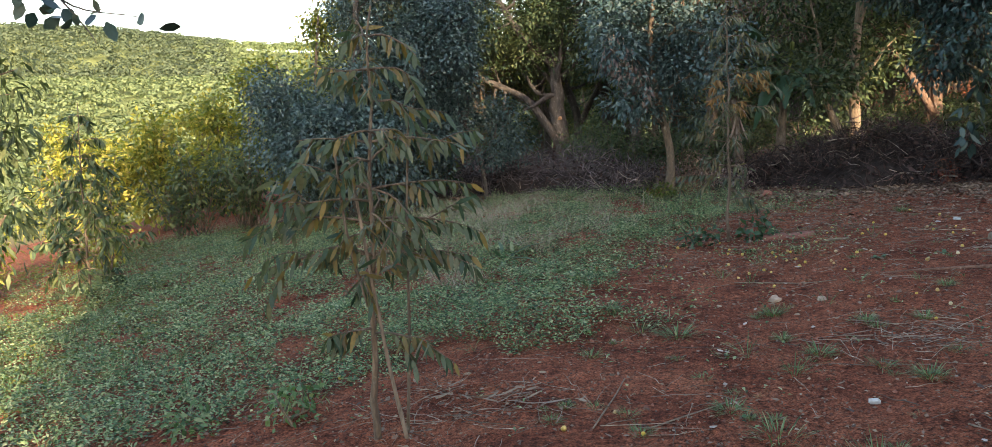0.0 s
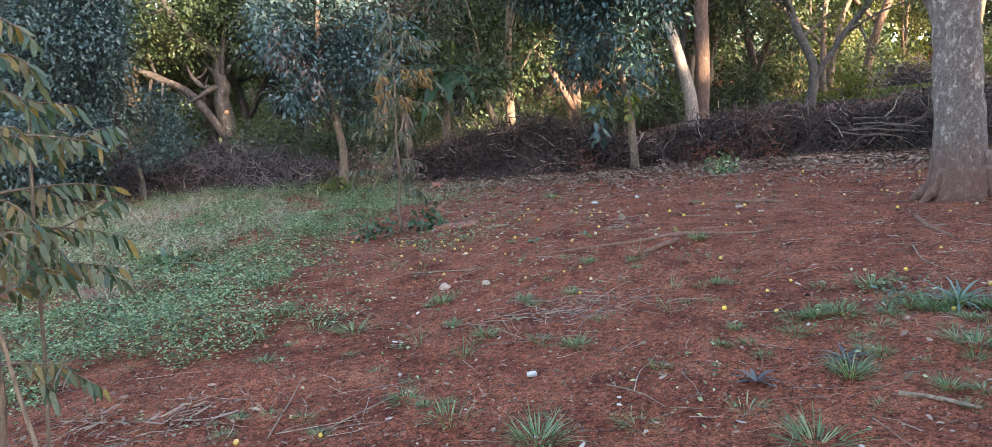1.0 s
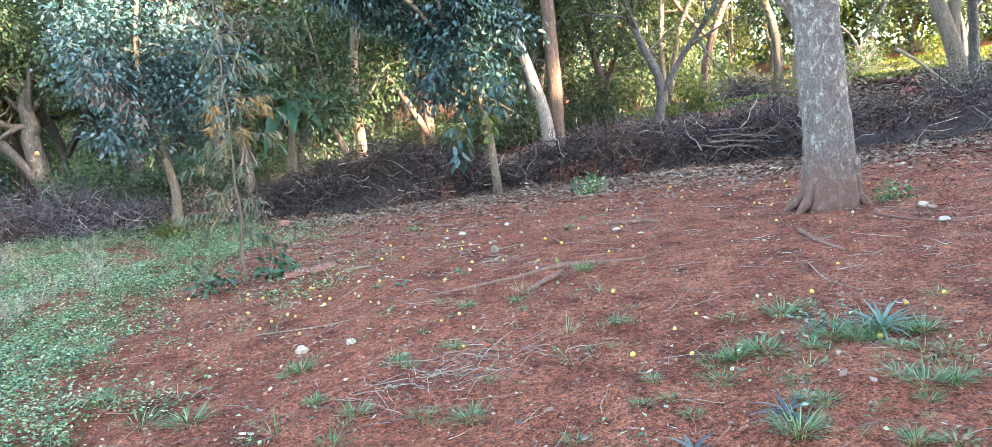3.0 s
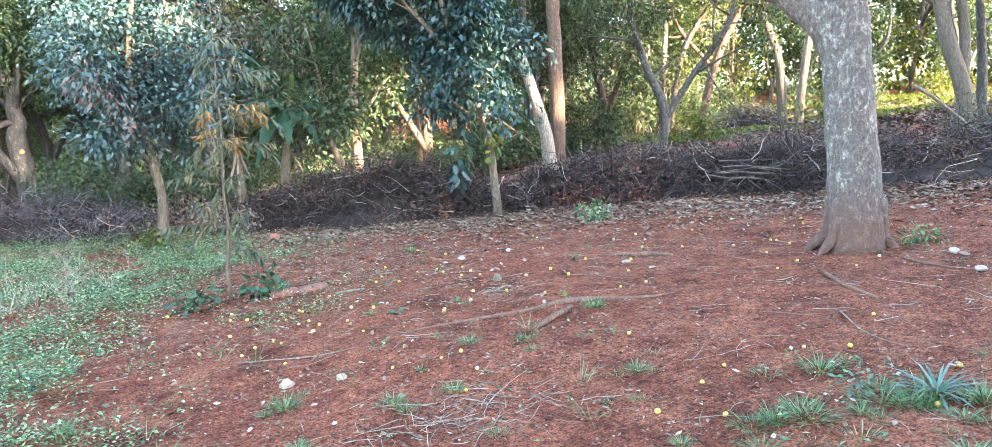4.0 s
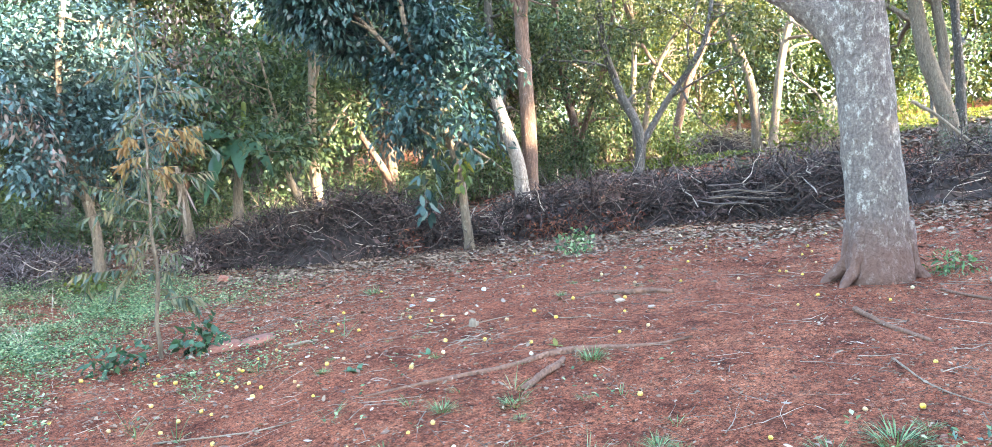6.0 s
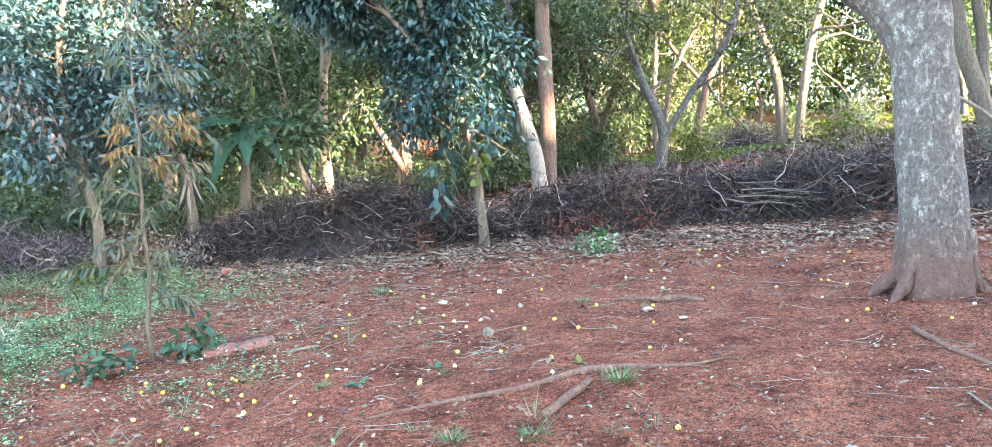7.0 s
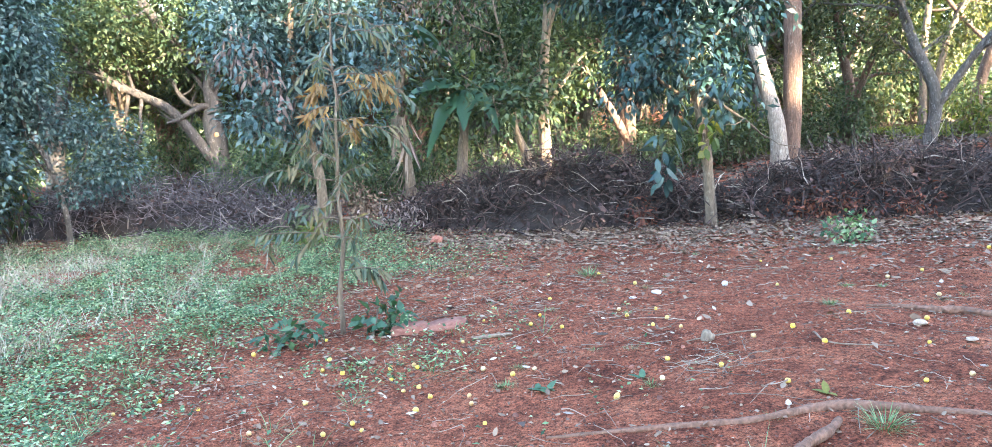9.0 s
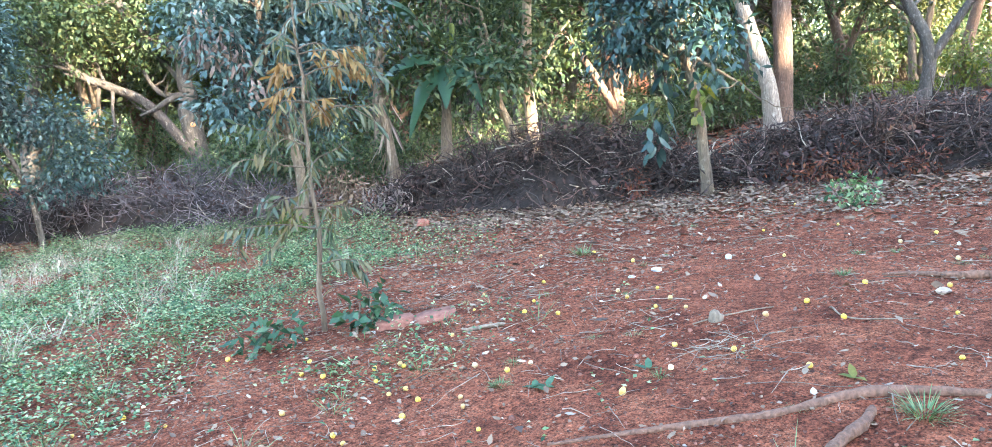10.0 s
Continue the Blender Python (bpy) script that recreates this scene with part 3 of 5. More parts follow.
tree("woodland_tree", (22.5, 17.45), [([(0, 0, 0), (.03, -.06, .9), (.13, -.22, 2.7), (.35, -.5, 4.4), (.6, -.8, 6.8)], .145, .09)],
     47, BARK_CREAM_LIT, LEAF_WARM_LIT, (.11, .055), 60, .7, 9, 2.4, 2, "straight tan trunk standing in a sunny clearing", WOODS, low=4.6, start=.5)
tree("woodland_tree", (19.55, 10.85), [([(0, 0, 0), (-.02, .05, .7), (-.2, .42, 2.0), (-.3, .62, 3.1), (-.4, .8, 4.6), (-.3, .8, 6.2)], .21, .12), ([(-.05, .1, .9), (.3, .3, 2.2), (.2, .5, 3.8), (.3, .5, 5.6)], .14, .08)],
     48, BARK_TAN, LEAF_WARM_LIT, (.10, .05), 56, .6, 7, 2.2, 2, "forked pale grey trunk lit by the sun", WOODS, low=3.4)
tree("woodland_tree", (21.5, 11.5), [([(0, 0, 0), (.02, .05, 1.5), (-.04, .15, 3.0), (.1, .3, 5.0)], .13, .08)],
     49, BARK_GREY, LEAF_WARM_LIT, (.10, .05), 56, .6, 7, 2.2, 2, "grey woodland trunk in half shade", WOODS, low=3.2)
tree("woodland_tree", (20.4, 8.9), [([(0, 0, 0), (.1, .1, 1.5), (0, .2, 3.0), (.2, .4, 5.0)], .15, .09), ([(.05, 0, .5), (.4, -.3, 1.8), (.6, -.4, 3.6)], .1, .06)],
     50, BARK_GREY, LEAF_WARM_LIT, (.10, .05), 56, .6, 7, 2.2, 2, "pale twin trunk at the end of the brush", WOODS, low=3.0)

# the deeper wood: copies of four kinds
kinds = []
for i, (mat, bark) in enumerate(((LEAF_MID, BARK_GREY), (LEAF_WARM_LIT, BARK_TAN), (LEAF_MID, BARK_RED), (LEAF_WARM_LIT, BARK_GREY))):
    r3 = np.random.default_rng(70 + i)
    dx, dy = r3.normal(size=2) * .35
    kinds.append(tree("woodland_tree", (0, 60 + 5 * i), [([(0, 0, 0), (.1, 0, 1.3), (dx, dy, 2.6), (2 * dx, 2 * dy, 4.2), (2 * dx, 2 * dy, 6.5), (dx, dy, 9.0)], .15, .06),
                 ([(.05, 0, .9), (-dx * 2, -dy, 2.2), (-dx * 4, -dy * 3, 3.6), (-dx * 5, -dy * 3, 5.2), (-dx * 6, -dy * 4, 7.6)], .10, .04)],
                 80 + i, bark, mat, (.14, .068), 38, .58, 11, 2.0, 2, "woodland tree with a crooked trunk and leafy low crown", WOODS, low=1.2, start=.25, sides=8))
far_kinds = []
for i, (mat, bark) in enumerate(((LEAF_MID, BARK_GREY), (LEAF_WARM_LIT, BARK_RED), (LEAF_MID, BARK_TAN), (LEAF_WARM_LIT, BARK_GREY))):
    r3 = np.random.default_rng(170 + i)
    dx, dy = r3.normal(size=2) * .4
    far_kinds.append(tree("woodland_tree", (20, 60 + 5 * i), [([(0, 0, 0), (.1, 0, 1.3), (dx, dy, 2.6), (2 * dx, 2 * dy, 4.2), (2 * dx, 2 * dy, 6.5), (dx, dy, 9.0)], .15, .06),
                     ([(.05, 0, .9), (-dx * 2, -dy, 2.2), (-dx * 4, -dy * 3, 3.6), (-dx * 5, -dy * 3, 5.2), (-dx * 6, -dy * 4, 7.6)], .10, .04)],
                     180 + i, bark, mat, (.24, .12), 15, .62, 10, 2.0, 2, "woodland tree deep in the shade of the wood", WOODS, low=1.2, start=.25, sides=6, twig=3, steps=3))
rw = np.random.default_rng(19)
spots = []
for ring, n, lo, hi in ((21, 22, -9, 62), (27, 24, -11, 66), (35, 28, -12, 72), (46, 30, -12, 74)):
    for i in range(n):
        az = radians(lo + (hi - lo) * (i + rw.uniform(.1, .9)) / n)
        r = ring + rw.uniform(-2.5, 2.5)
        x, y = 2 + r * math.sin(az), 1 + r * math.cos(az)
        if 15.5 < x < 34 and 9 < y < 27 and ring < 40 and (ring > 30 or x > 16.5):
            continue
        if math.degrees(math.atan2(x - 1, y - 1)) < 6 and ring < 25:
            continue
        spots.append((x, y, ring > 30))
spots += [(-4.6, 27.5, False), (-2.9, 29.5, False), (-1.2, 27.8, False), (.4, 30.5, False), (2.6, 28.6, False), (4.2, 27.0, False), (-3.6, 33, False)]
used = set()
for i, (x, y, deep) in enumerate(spots):
    s = rw.uniform(.65, .95) if deep else rw.uniform(.8, 1.25)
    k = (far_kinds if deep else kinds)[i % 4]
    m = pose(x, y, gz(x, y) - .05, 0, 0, rw.uniform(0, 360)) @ Matrix.Diagonal((s, s, s * rw.uniform(.9, 1.1), 1))
    c = copy_thing(k, Matrix()) if k.name in used else k
    used.add(k.name)
    c.matrix_basis = m


def wood_edge():
    """The wood's far side: leafy masses closing the view."""
    rng = np.random.default_rng(55)
    for mat, n, r0, lo, hi, label in ((LEAF_SUN, 420, 50, 40, 78, "sunlit far foliage of the woodland"), (LEAF_SUN, 1100, 64, 28, 78, "hazy far foliage behind the woodland"), (LEAF_MID, 1500, 56, -7, 78, "green far foliage of the woodland")):
        b = Build()
        for _ in range(n):
            az, r = radians(rng.uniform(lo, hi)), r0 + rng.uniform(-3, 5)
            x, y = 2 + r * math.sin(az), 1 + r * math.cos(az)
            z = gz(x, y) + np.interp(math.degrees(az), [0, 20, 34], [8.5, 13, 17]) * rng.random() ** .85
            cluster(b, rng, (x, y, z), rng.uniform(1.2, 2.2), 52, .42, .25, .8)
        tagged(part("far_foliage", b, mat), label, "woods", kind="stuff")


wood_edge()


def wood_floor():
    """Brown fallen leaves under the woodland."""
    rng = np.random.default_rng(58)
    b = Build()
    n = 66000
    x, y = rng.uniform(-3, 38, n), rng.uniform(5, 36, n)
    line = np.interp(x, [-3, 1, 3, 5, 8, 10.5, 11.5, 16, 38], [19.5, 18, 16.6, 15.4, 13.2, 11, 9.2, 6, 5])
    keep = y > line
    x, y = x[keep], y[keep]
    n = len(x)
    a = rng.uniform(0, 2 * np.pi, n)
    le = rng.uniform(.09, .2, n) * np.interp(np.hypot(x, y), [15, 32], [.7, 1.5])
    kites(b, np.stack([x, y, height(x, y) + rng.uniform(.01, .05, n)], 1), np.stack([np.cos(a), np.sin(a), rng.normal(size=n) * .22], 1), np.array([0, 0, 1.0]) + rng.normal(size=(n, 3)) * .4, le, le * .6)
    tagged(part("wood_floor_litter", b, FLOOR_LITTER), "dark brown fallen leaves under the woodland trees", "leaf litter", kind="stuff")


FLOOR_LITTER = litter_material("wood_floor_leaves", [(.035, .022, .017), (.075, .048, .036), (.13, .088, .066), (.055, .050, .026), (.20, .145, .11)])
wood_floor()

def clearing_lawn():
    """Short grass in the open ground behind the right-hand trees."""
    rng = np.random.default_rng(59)
    b = Build()
    n = 26000
    x, y = rng.uniform(17, 42, n), rng.uniform(15, 32, n)
    keep = fbm(x, y, 3.5, 3, 71) > .47
    x, y = x[keep], y[keep]
    n = len(x)
    a = rng.uniform(0, 2 * np.pi, n)
    d = np.stack([np.cos(a) * .7, np.sin(a) * .7, rng.uniform(.4, 1.1, n)], 1)
    kites(b, np.stack([x, y, height(x, y)], 1), d, np.array([0, 0, 1.0]) + rng.normal(size=(n, 3)) * .4, rng.uniform(.12, .26, n), rng.uniform(.03, .06, n))
    tagged(part("lawn_grass", b, LEAF_SUN), "sunlit grass in the clearing beyond the brush", "grass", kind="stuff")


clearing_lawn()

# undergrowth between the woodland trunks
bush = shrub("undergrowth_bush", (0, 80), 1.5, 1.1, 16, LEAF_MID, (.13, .06), 101, "leafy undergrowth bush in the woodland", "undergrowth")
bush2 = shrub("undergrowth_bush", (4, 80), 1.2, 1.2, 16, LEAF_SUN, (.12, .06), 102, "yellow-green undergrowth bush in the woodland", "undergrowth")
n_b = 0
for i in range(64):
    az, r = radians(rw.uniform(-12, 64)), rw.uniform(19, 40)
    x, y = 2 + r * math.sin(az), 1 + r * math.cos(az)
    s = rw.uniform(.7, 1.5)
    if 15 < x < 30 and 10 < y < 24 and rw.random() < .8:
        continue
    m = pose(x, y, gz(x, y) - .05, 0, 0, rw.uniform(0, 360)) @ Matrix.Diagonal((s, s, s, 1))
    src = (bush, bush2)[i % 2 if n_b < 2 or x > 12 else 0]
    c = copy_thing(src, Matrix()) if n_b > 1 else src
    c.matrix_basis = m
    n_b += 1

for i in range(26):
    x, y = rw.uniform(-1, 15), rw.uniform(17.3, 23)
    s = rw.uniform(.5, 1.0)
    c = copy_thing(bush, Matrix())
    c.matrix_basis = pose(x, y + .25 * max(0, 6 - x) * (x < 3), gz(x, y) - .05, 0, 0, rw.uniform(0, 360)) @ Matrix.Diagonal((s, s, s, 1))

for i in range(16):
    az, r = radians(rw.uniform(30, 50)), rw.uniform(33, 40)
    x, y = 2 + r * math.sin(az), 1 + r * math.cos(az)
    s = rw.uniform(1.4, 2.4)
    c = copy_thing(bush, Matrix())
    c.matrix_basis = pose(x, y, gz(x, y) - .05, 0, 0, rw.uniform(0, 360)) @ Matrix.Diagonal((s, s, s * .9, 1))

for i in range(34):
    x = rw.uniform(1.5, 16)
    y = np.interp(x, [1.5, 5, 9, 12, 16], [19, 17.2, 16.2, 17.5, 18]) + rw.uniform(0, 2.2)
    s = rw.uniform(.55, 1.0)
    c = copy_thing(bush, Matrix())
    c.matrix_basis = pose(x, y, gz(x, y) - .05, 0, 0, rw.uniform(0, 360)) @ Matrix.Diagonal((s, s, s * .85, 1))

# unseen grove, added behind the camera to keep the yard in shade
dense = tree("shade_tree", (0, 100), [([(0, 0, 0), (.1, 0, 2.0), (-.1, 0, 4.5), (.2, 0, 8.5), (0, 0, 11.5)], .3, .1)],
             120, BARK_GREY, LEAF_DARK, (.58, .30), 15, 1.0, 16, 3.2, 2, "unseen dense bushy tree added behind the yard to cast shade", "shade grove", low=1.2, start=.12, sides=7, twig=3, steps=3)
airy = tree("shade_tree", (9, 100), [([(0, 0, 0), (.1, 0, 2.0), (-.1, 0, 4.5), (.2, 0, 8.5), (0, 0, 11.5)], .3, .1)],
            121, BARK_GREY, LEAF_DARK, (.58, .30), 11, 1.0, 16, 2.6, 2, "unseen tall tree with a high crown added to cast shade", "shade grove", low=9.1, start=.78, sides=7, twig=3, steps=3)
rg = np.random.default_rng(33)
grove = [(dense, 2.6 + 1.7 * j + 2.0 * i + rg.uniform(-.4, .4), -8 - 4 * j + rg.uniform(-.8, .8), .60 + .09 * j) for j in range(3) for i in range(12)]
grove += [(airy, 9.5 + 1.3 * j + 2.7 * i + rg.uniform(-.7, .7), -21 - 4.5 * j + rg.uniform(-1, 1), 1.35 + .1 * j) for j in range(2) for i in range(3, 8)]
grove += [(airy, 8.4, -21, 1.2), (airy, 10.6, -22.5, 1.22), (airy, 9.6, -25, 1.4), (airy, 7.3, -24, 1.3), (dense, 3.3, -12, .85)]
grove += [(dense, 1.7, -6.5, .64), (dense, 2.3, -7.5, .68)]
grove += [(dense, 27.5 + 2.7 * i + rg.uniform(-.7, .7), -22 - 6 * j + rg.uniform(-1, 1), .98) for j in range(2) for i in range(5)]
used = set()
for k, x, y, s in grove:
    c = copy_thing(k, Matrix()) if k.name in used else k
    used.add(k.name)
    # trees on the sun's line to the lit trunks are kept lower
    s *= rg.uniform(.95, 1.08) * ((.72 if x + .3 * (y + 8) < 16.3 else .86) if k is dense and 13 < x + .3 * (y + 8) < 20.5 and y > -19 else 1)
    c.matrix_basis = pose(x, y, gz(x, y) - .05, 0, 0, rg.uniform(0, 360)) @ Matrix.Diagonal((s, s, s, 1))


# ---- brush heaps ----
def heap(spine, heights, width, n, seed, label, pale=130, twigs=None):
    rng = np.random.default_rng(seed)
    c = curve(spine, 8)
    hh = np.interp(np.linspace(0, 1, len(c)), np.linspace(0, 1, len(heights)), heights)
    seg = np.concatenate([[0], np.cumsum(np.linalg.norm(np.diff(c, axis=0), axis=1))])
    total = seg[-1]
    tang = unit(np.gradient(c, axis=0))

    def at(s):
        return np.array([np.interp(s, seg, c[:, 0]), np.interp(s, seg, c[:, 1])]), np.array([np.interp(s, seg, tang[:, 0]), np.interp(s, seg, tang[:, 1])]), np.interp(s, seg, hh)
    root = new("brush_heap")
    o = at(total / 2)[0]
    root.location = (*o, gz(*o))
    o3 = np.array(root.location)
    hh = hh * (.72 + .62 * fbm(seg, seg * 0 + seed, .75, 3, seed))
    # dark sheet under the sticks stands in for shade deep in the heap
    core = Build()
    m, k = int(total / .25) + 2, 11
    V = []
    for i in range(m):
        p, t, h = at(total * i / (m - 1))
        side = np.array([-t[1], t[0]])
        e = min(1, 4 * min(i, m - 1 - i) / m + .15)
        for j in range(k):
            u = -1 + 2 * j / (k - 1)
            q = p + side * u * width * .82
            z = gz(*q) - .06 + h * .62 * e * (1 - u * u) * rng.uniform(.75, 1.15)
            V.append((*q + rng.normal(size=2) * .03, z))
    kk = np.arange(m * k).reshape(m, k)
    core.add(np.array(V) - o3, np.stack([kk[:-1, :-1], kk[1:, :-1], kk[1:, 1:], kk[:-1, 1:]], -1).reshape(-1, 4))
    part("packed_core", core, HEAP_SHADE, root)
    dark, grey, light, dry = Build(), Build(), Build(), Build()
    for i in range(n + pale):
        s = rng.uniform(-.15, total + .15)
        p, t, h = at(s)
        u = np.clip(rng.normal() * .5, -1.15, 1.15)
        side = np.array([-t[1], t[0]])
        q = p + side * u * width
        top = max(h * (1 - u * u * .8), .08)
        z = gz(*q) + top * (rng.random() ** .55) * rng.uniform(.85, 1.12)
        a = rng.uniform(0, 2 * np.pi)
        d = np.array([math.cos(a), math.sin(a), rng.normal() * .55])
        d[:2] += t * rng.choice([-1, 1]) * .5
        big = i >= n
        d[2] *= .4 if big else 1
        L_ = rng.uniform(.4, .9) if big else rng.uniform(.18, .72)
        w = wander(rng, np.array([*q, z]) - unit(d) * L_ * .5, d, L_, 4, .3)
        w[:, 2] = np.maximum(w[:, 2], [gz(x, y) + .01 for x, y, _ in w])
        if not big and rng.random() < .12:
            w = wander(rng, np.array([*q, gz(*q) + top * .5]), d * np.array([.6, .6, 0]) + np.array([0, 0, .9]), rng.uniform(.35, .7) * (.5 + h), 4, .3, -.14)
        r0 = rng.uniform(.004, .011) if big else rng.uniform(.0035, .0105) * (1.7 if rng.random() < .05 else 1)
        pick = light if big else grey if i % 9 == 0 else dark
        if pick is grey:
            r0 = rng.uniform(.005, .012)
        tube(pick, w - o3, np.linspace(r0, r0 * .4, len(w)), 4 if big else 3, caps=False)
    for i in range(n // 4):
        s = rng.uniform(0, total)
        p, t, h = at(s)
        u = np.clip(rng.normal() * .6, -1.1, 1.1)
        q = p + np.array([-t[1], t[0]]) * u * width
        z = gz(*q) + max(h * (1 - u * u * .8), .05) * rng.uniform(.3, 1.0)
        d = ball(rng, 3)
        kites(dry, np.array([*q, z]) - o3 + rng.normal(size=(3, 3)) * .06, d + np.array([0, 0, -.4]), ball(rng, 3), rng.uniform(.05, .13, 3), rng.uniform(.03, .06, 3))
    tagged(part("stick_tangle", dark, twigs or STICKS, root), kind="stuff")
    tagged(part("grey_wood", grey, twigs or STICKS_GREY, root, "weathered grey branches"), kind="stuff")
    tagged(part("bleached_wood", light, STICKS_PALE, root, "pale bleached branches"), kind="stuff")
    tagged(part("withered_foliage", dry, plain_withered, root), kind="stuff")
    return tagged(root, label, "brush heap", "brush heaps")


plain_withered = litter_material("withered_brown_leaves", [(.020, .012, .011), (.048, .026, .023), (.092, .048, .038), (.06, .033, .036)])
heap([(-4.6, 19.8), (-1.3, 18.4), (.9, 17.2), (2.1, 16.5), (3.0, 15.7)], (.45, .6, .82, .66, .38), .85, 3400, 201, "low heap of dead lilac-grey branches", 150, STICKS_LILAC)
heap([(4.5, 15.0), (5.3, 14.3), (6.2, 13.3), (7.0, 12.9), (7.9, 12.4)], (.2, .66, 1.1, .86, .3), .78, 3600, 202, "tangled heap of dark dead sticks beside the young tree", 110)
heap([(8.1, 12.2), (8.8, 11.5), (9.6, 10.8), (10.4, 10.1), (10.9, 9.2), (11.1, 8.3)], (.3, .62, .62, .56, .70, .72), .8, 4000, 203, "tall heap of dark brush and withered twigs", 110)
heap([(11.1, 8.2), (11.7, 7.5), (12.7, 6.8), (14.2, 5.8), (16.0, 4.6)], (.7, .62, .55, .5, .42), .85, 2300, 204, "long heap of dry brush beyond the large tree", 90)


# ---- saplings ----
def hanging_leaves(b, rng, line, n, length, width, from_=.2, droop=1.0):
    """Leaves hanging in two rows from a twig."""
    s = from_ + (1 - from_) * (np.arange(n) + rng.random(n) * .6) / n
    k = np.clip((s * (len(line) - 1)).astype(int), 0, len(line) - 2)
    f = (s * (len(line) - 1) - k)[:, None]
    p = line[k] * (1 - f) + line[k + 1] * f
    ax = unit(line[k + 1] - line[k])
    side = unit(np.cross(ax, (0, 0, 1))) * np.where(np.arange(n) % 2, 1, -1)[:, None]
    way = side * .55 + ax * .45 + np.array([0, 0, -1.0]) * droop * rng.uniform(.5, 1.2, (n, 1)) + rng.normal(size=(n, 3)) * .34
    blades(b, p, way, side * .8 + rng.normal(size=(n, 3)) * .35 + np.array([0, 0, .5]), length * rng.uniform(.7, 1.2, n), width * rng.uniform(.8, 1.2, n), rng.uniform(.0, .3, n))


def sapling(base, h, lean, low, nb, reach, leaf, per, mats, seed, label, stake=False, dry=None, extra=(), shape=((0, 1), (1.2, .55))):
    rng = np.random.default_rng(seed)
    root = new("sapling")
    root.location = (*base, gz(*base) - .02)
    stem = Build()
    p = curve([(0, 0, 0), (lean * .1, .01, h * .3), (lean * .4, -.02, h * .6), (lean, 0, h)], 6)
    p[1:-1, :2] += rng.normal(size=(len(p) - 2, 2)) * .008
    tube(stem, p, np.linspace(.021, .005, len(p)), 8, .08, rng)
    part("stem", stem, BARK_TAN, root)

    def bough(w, r0, n, side_twigs, mat, label=""):
        tw, lv = Build(), Build()
        tube(tw, w, np.linspace(r0, .002, len(w)), 5)
        hanging_leaves(lv, rng, w, n, *leaf)
        for j in range(side_twigs):
            k = int(rng.integers(2, len(w) - 2))
            w2 = wander(rng, w[k], unit(w[k + 1] - w[k]) + ball(rng, 1)[0] * .8, np.linalg.norm(w[-1] - w[0]) * .45, 4, .1, -.12)
            tube(tw, w2, np.linspace(.004, .0015, len(w2)), 4)
            hanging_leaves(lv, rng, w2, max(int(n * .5), 4), *leaf)
        br = part("branch", tw, BARK_TAN, root)
        part("foliage", lv, mat, br, label)

    for i in range(nb):
        s = low + (1 - low) * (i + rng.random() * .7) / nb
        q = p[min(int(s * (len(p) - 1)), len(p) - 2)]
        a = i * 2.4 + rng.uniform(-.5, .5)
        L_ = reach * rng.uniform(.5, 1.2) * np.interp((s - low) / (1 - low), *shape)
        w = wander(rng, q, (math.cos(a), math.sin(a), rng.uniform(.2, .75)), L_, 7, .17, -.13)
        bough(w, .007, max(int(per * L_ / reach), 5), 2, mats[0])
    for a, z, L_ in dry or ():
        q = np.array([lean * z / h * .6, 0, z])
        bough(wander(rng, q, (math.cos(radians(a)), math.sin(radians(a)), .35), L_, 7, .06, -.16), .006, int(per * .9), 2, mats[1], "orange dried leaf spray")
    for a, z, L_ in extra:
        q = np.array([lean * z / h * .5, 0, z])
        bough(wander(rng, q, (math.cos(radians(a)), math.sin(radians(a)), .28), L_, 8, .05, -.07), .008, int(per * 1.3), 2, mats[0])
    if stake:
        for nm, pts, r in (("stake", [(.17, -.03, 0), (.08, -.02, .45), (-.01, -.03, 1.05), (-.08, .0, 1.5)], .012), ("second_stem", [(.16, .03, 0), (.19, .02, .6), (.2, .02, 1.2), (.22, .05, 1.7)], .010),
                           ("third_stem", [(-.01, -.03, .75), (-.1, -.03, 1.1), (-.16, 0, 1.6)], .010)):
            b = Build()
            tube(b, curve(pts, 5), np.linspace(r, r * .6, len(curve(pts, 5))), 7, .1, rng)
            part(nm, b, WOOD_PALE if nm == "stake" else BARK_TAN, root)
    return tagged(root, label, "sapling", "saplings")


sapling((-.46, 4.19), 2.28, .06, .44, 30, .42, (.105, .025), 16, (LEAF_BRONZE,), 301, "young sapling with drooping olive leaves tied to a stake", True,
        extra=((183, 1.02, .66), (172, 1.18, .62), (195, 1.3, .5), (8, 1.20, .60), (-8, 1.02, .56), (20, 1.36, .56), (-20, .60, .50), (200, .62, .22), (-15, 1.6, .5), (165, 1.6, .42)), shape=((0, .5, 1), (1.1, .95, .8)))
sapling((2.8, 9.33), 2.95, -.08, .26, 32, .66, (.105, .021), 20, (LEAF_OLIVE, LEAF_ORANGE), 302, "sparse sapling with grey-green leaves and orange dry sprays", dry=((0, 1.86, .42), (-35, 1.92, .46), (170, 1.85, .22), (200, 1.7, .25), (-60, 1.6, .3)),
        extra=((178, .75, .62), (-30, .5, .36)), shape=((0, .25, .6, 1), (.3, .85, .95, .5)))
sapling((-5.3, 10.4), 2.55, .05, .12, 34, .62, (.15, .042), 19, (LEAF_MID,), 303, "bushy dark sapling standing at the sunny edge", shape=((0, .45, 1), (1.5, .9, .35)))

# leafy plants at the foot of the sapling
shrub("broad_leaf_plant", (2.98, 9.02), .36, .3, 2, LEAF_BANANA, (.11, .055), 311, "low plant with broad green leaves by the sapling", "", "plant")
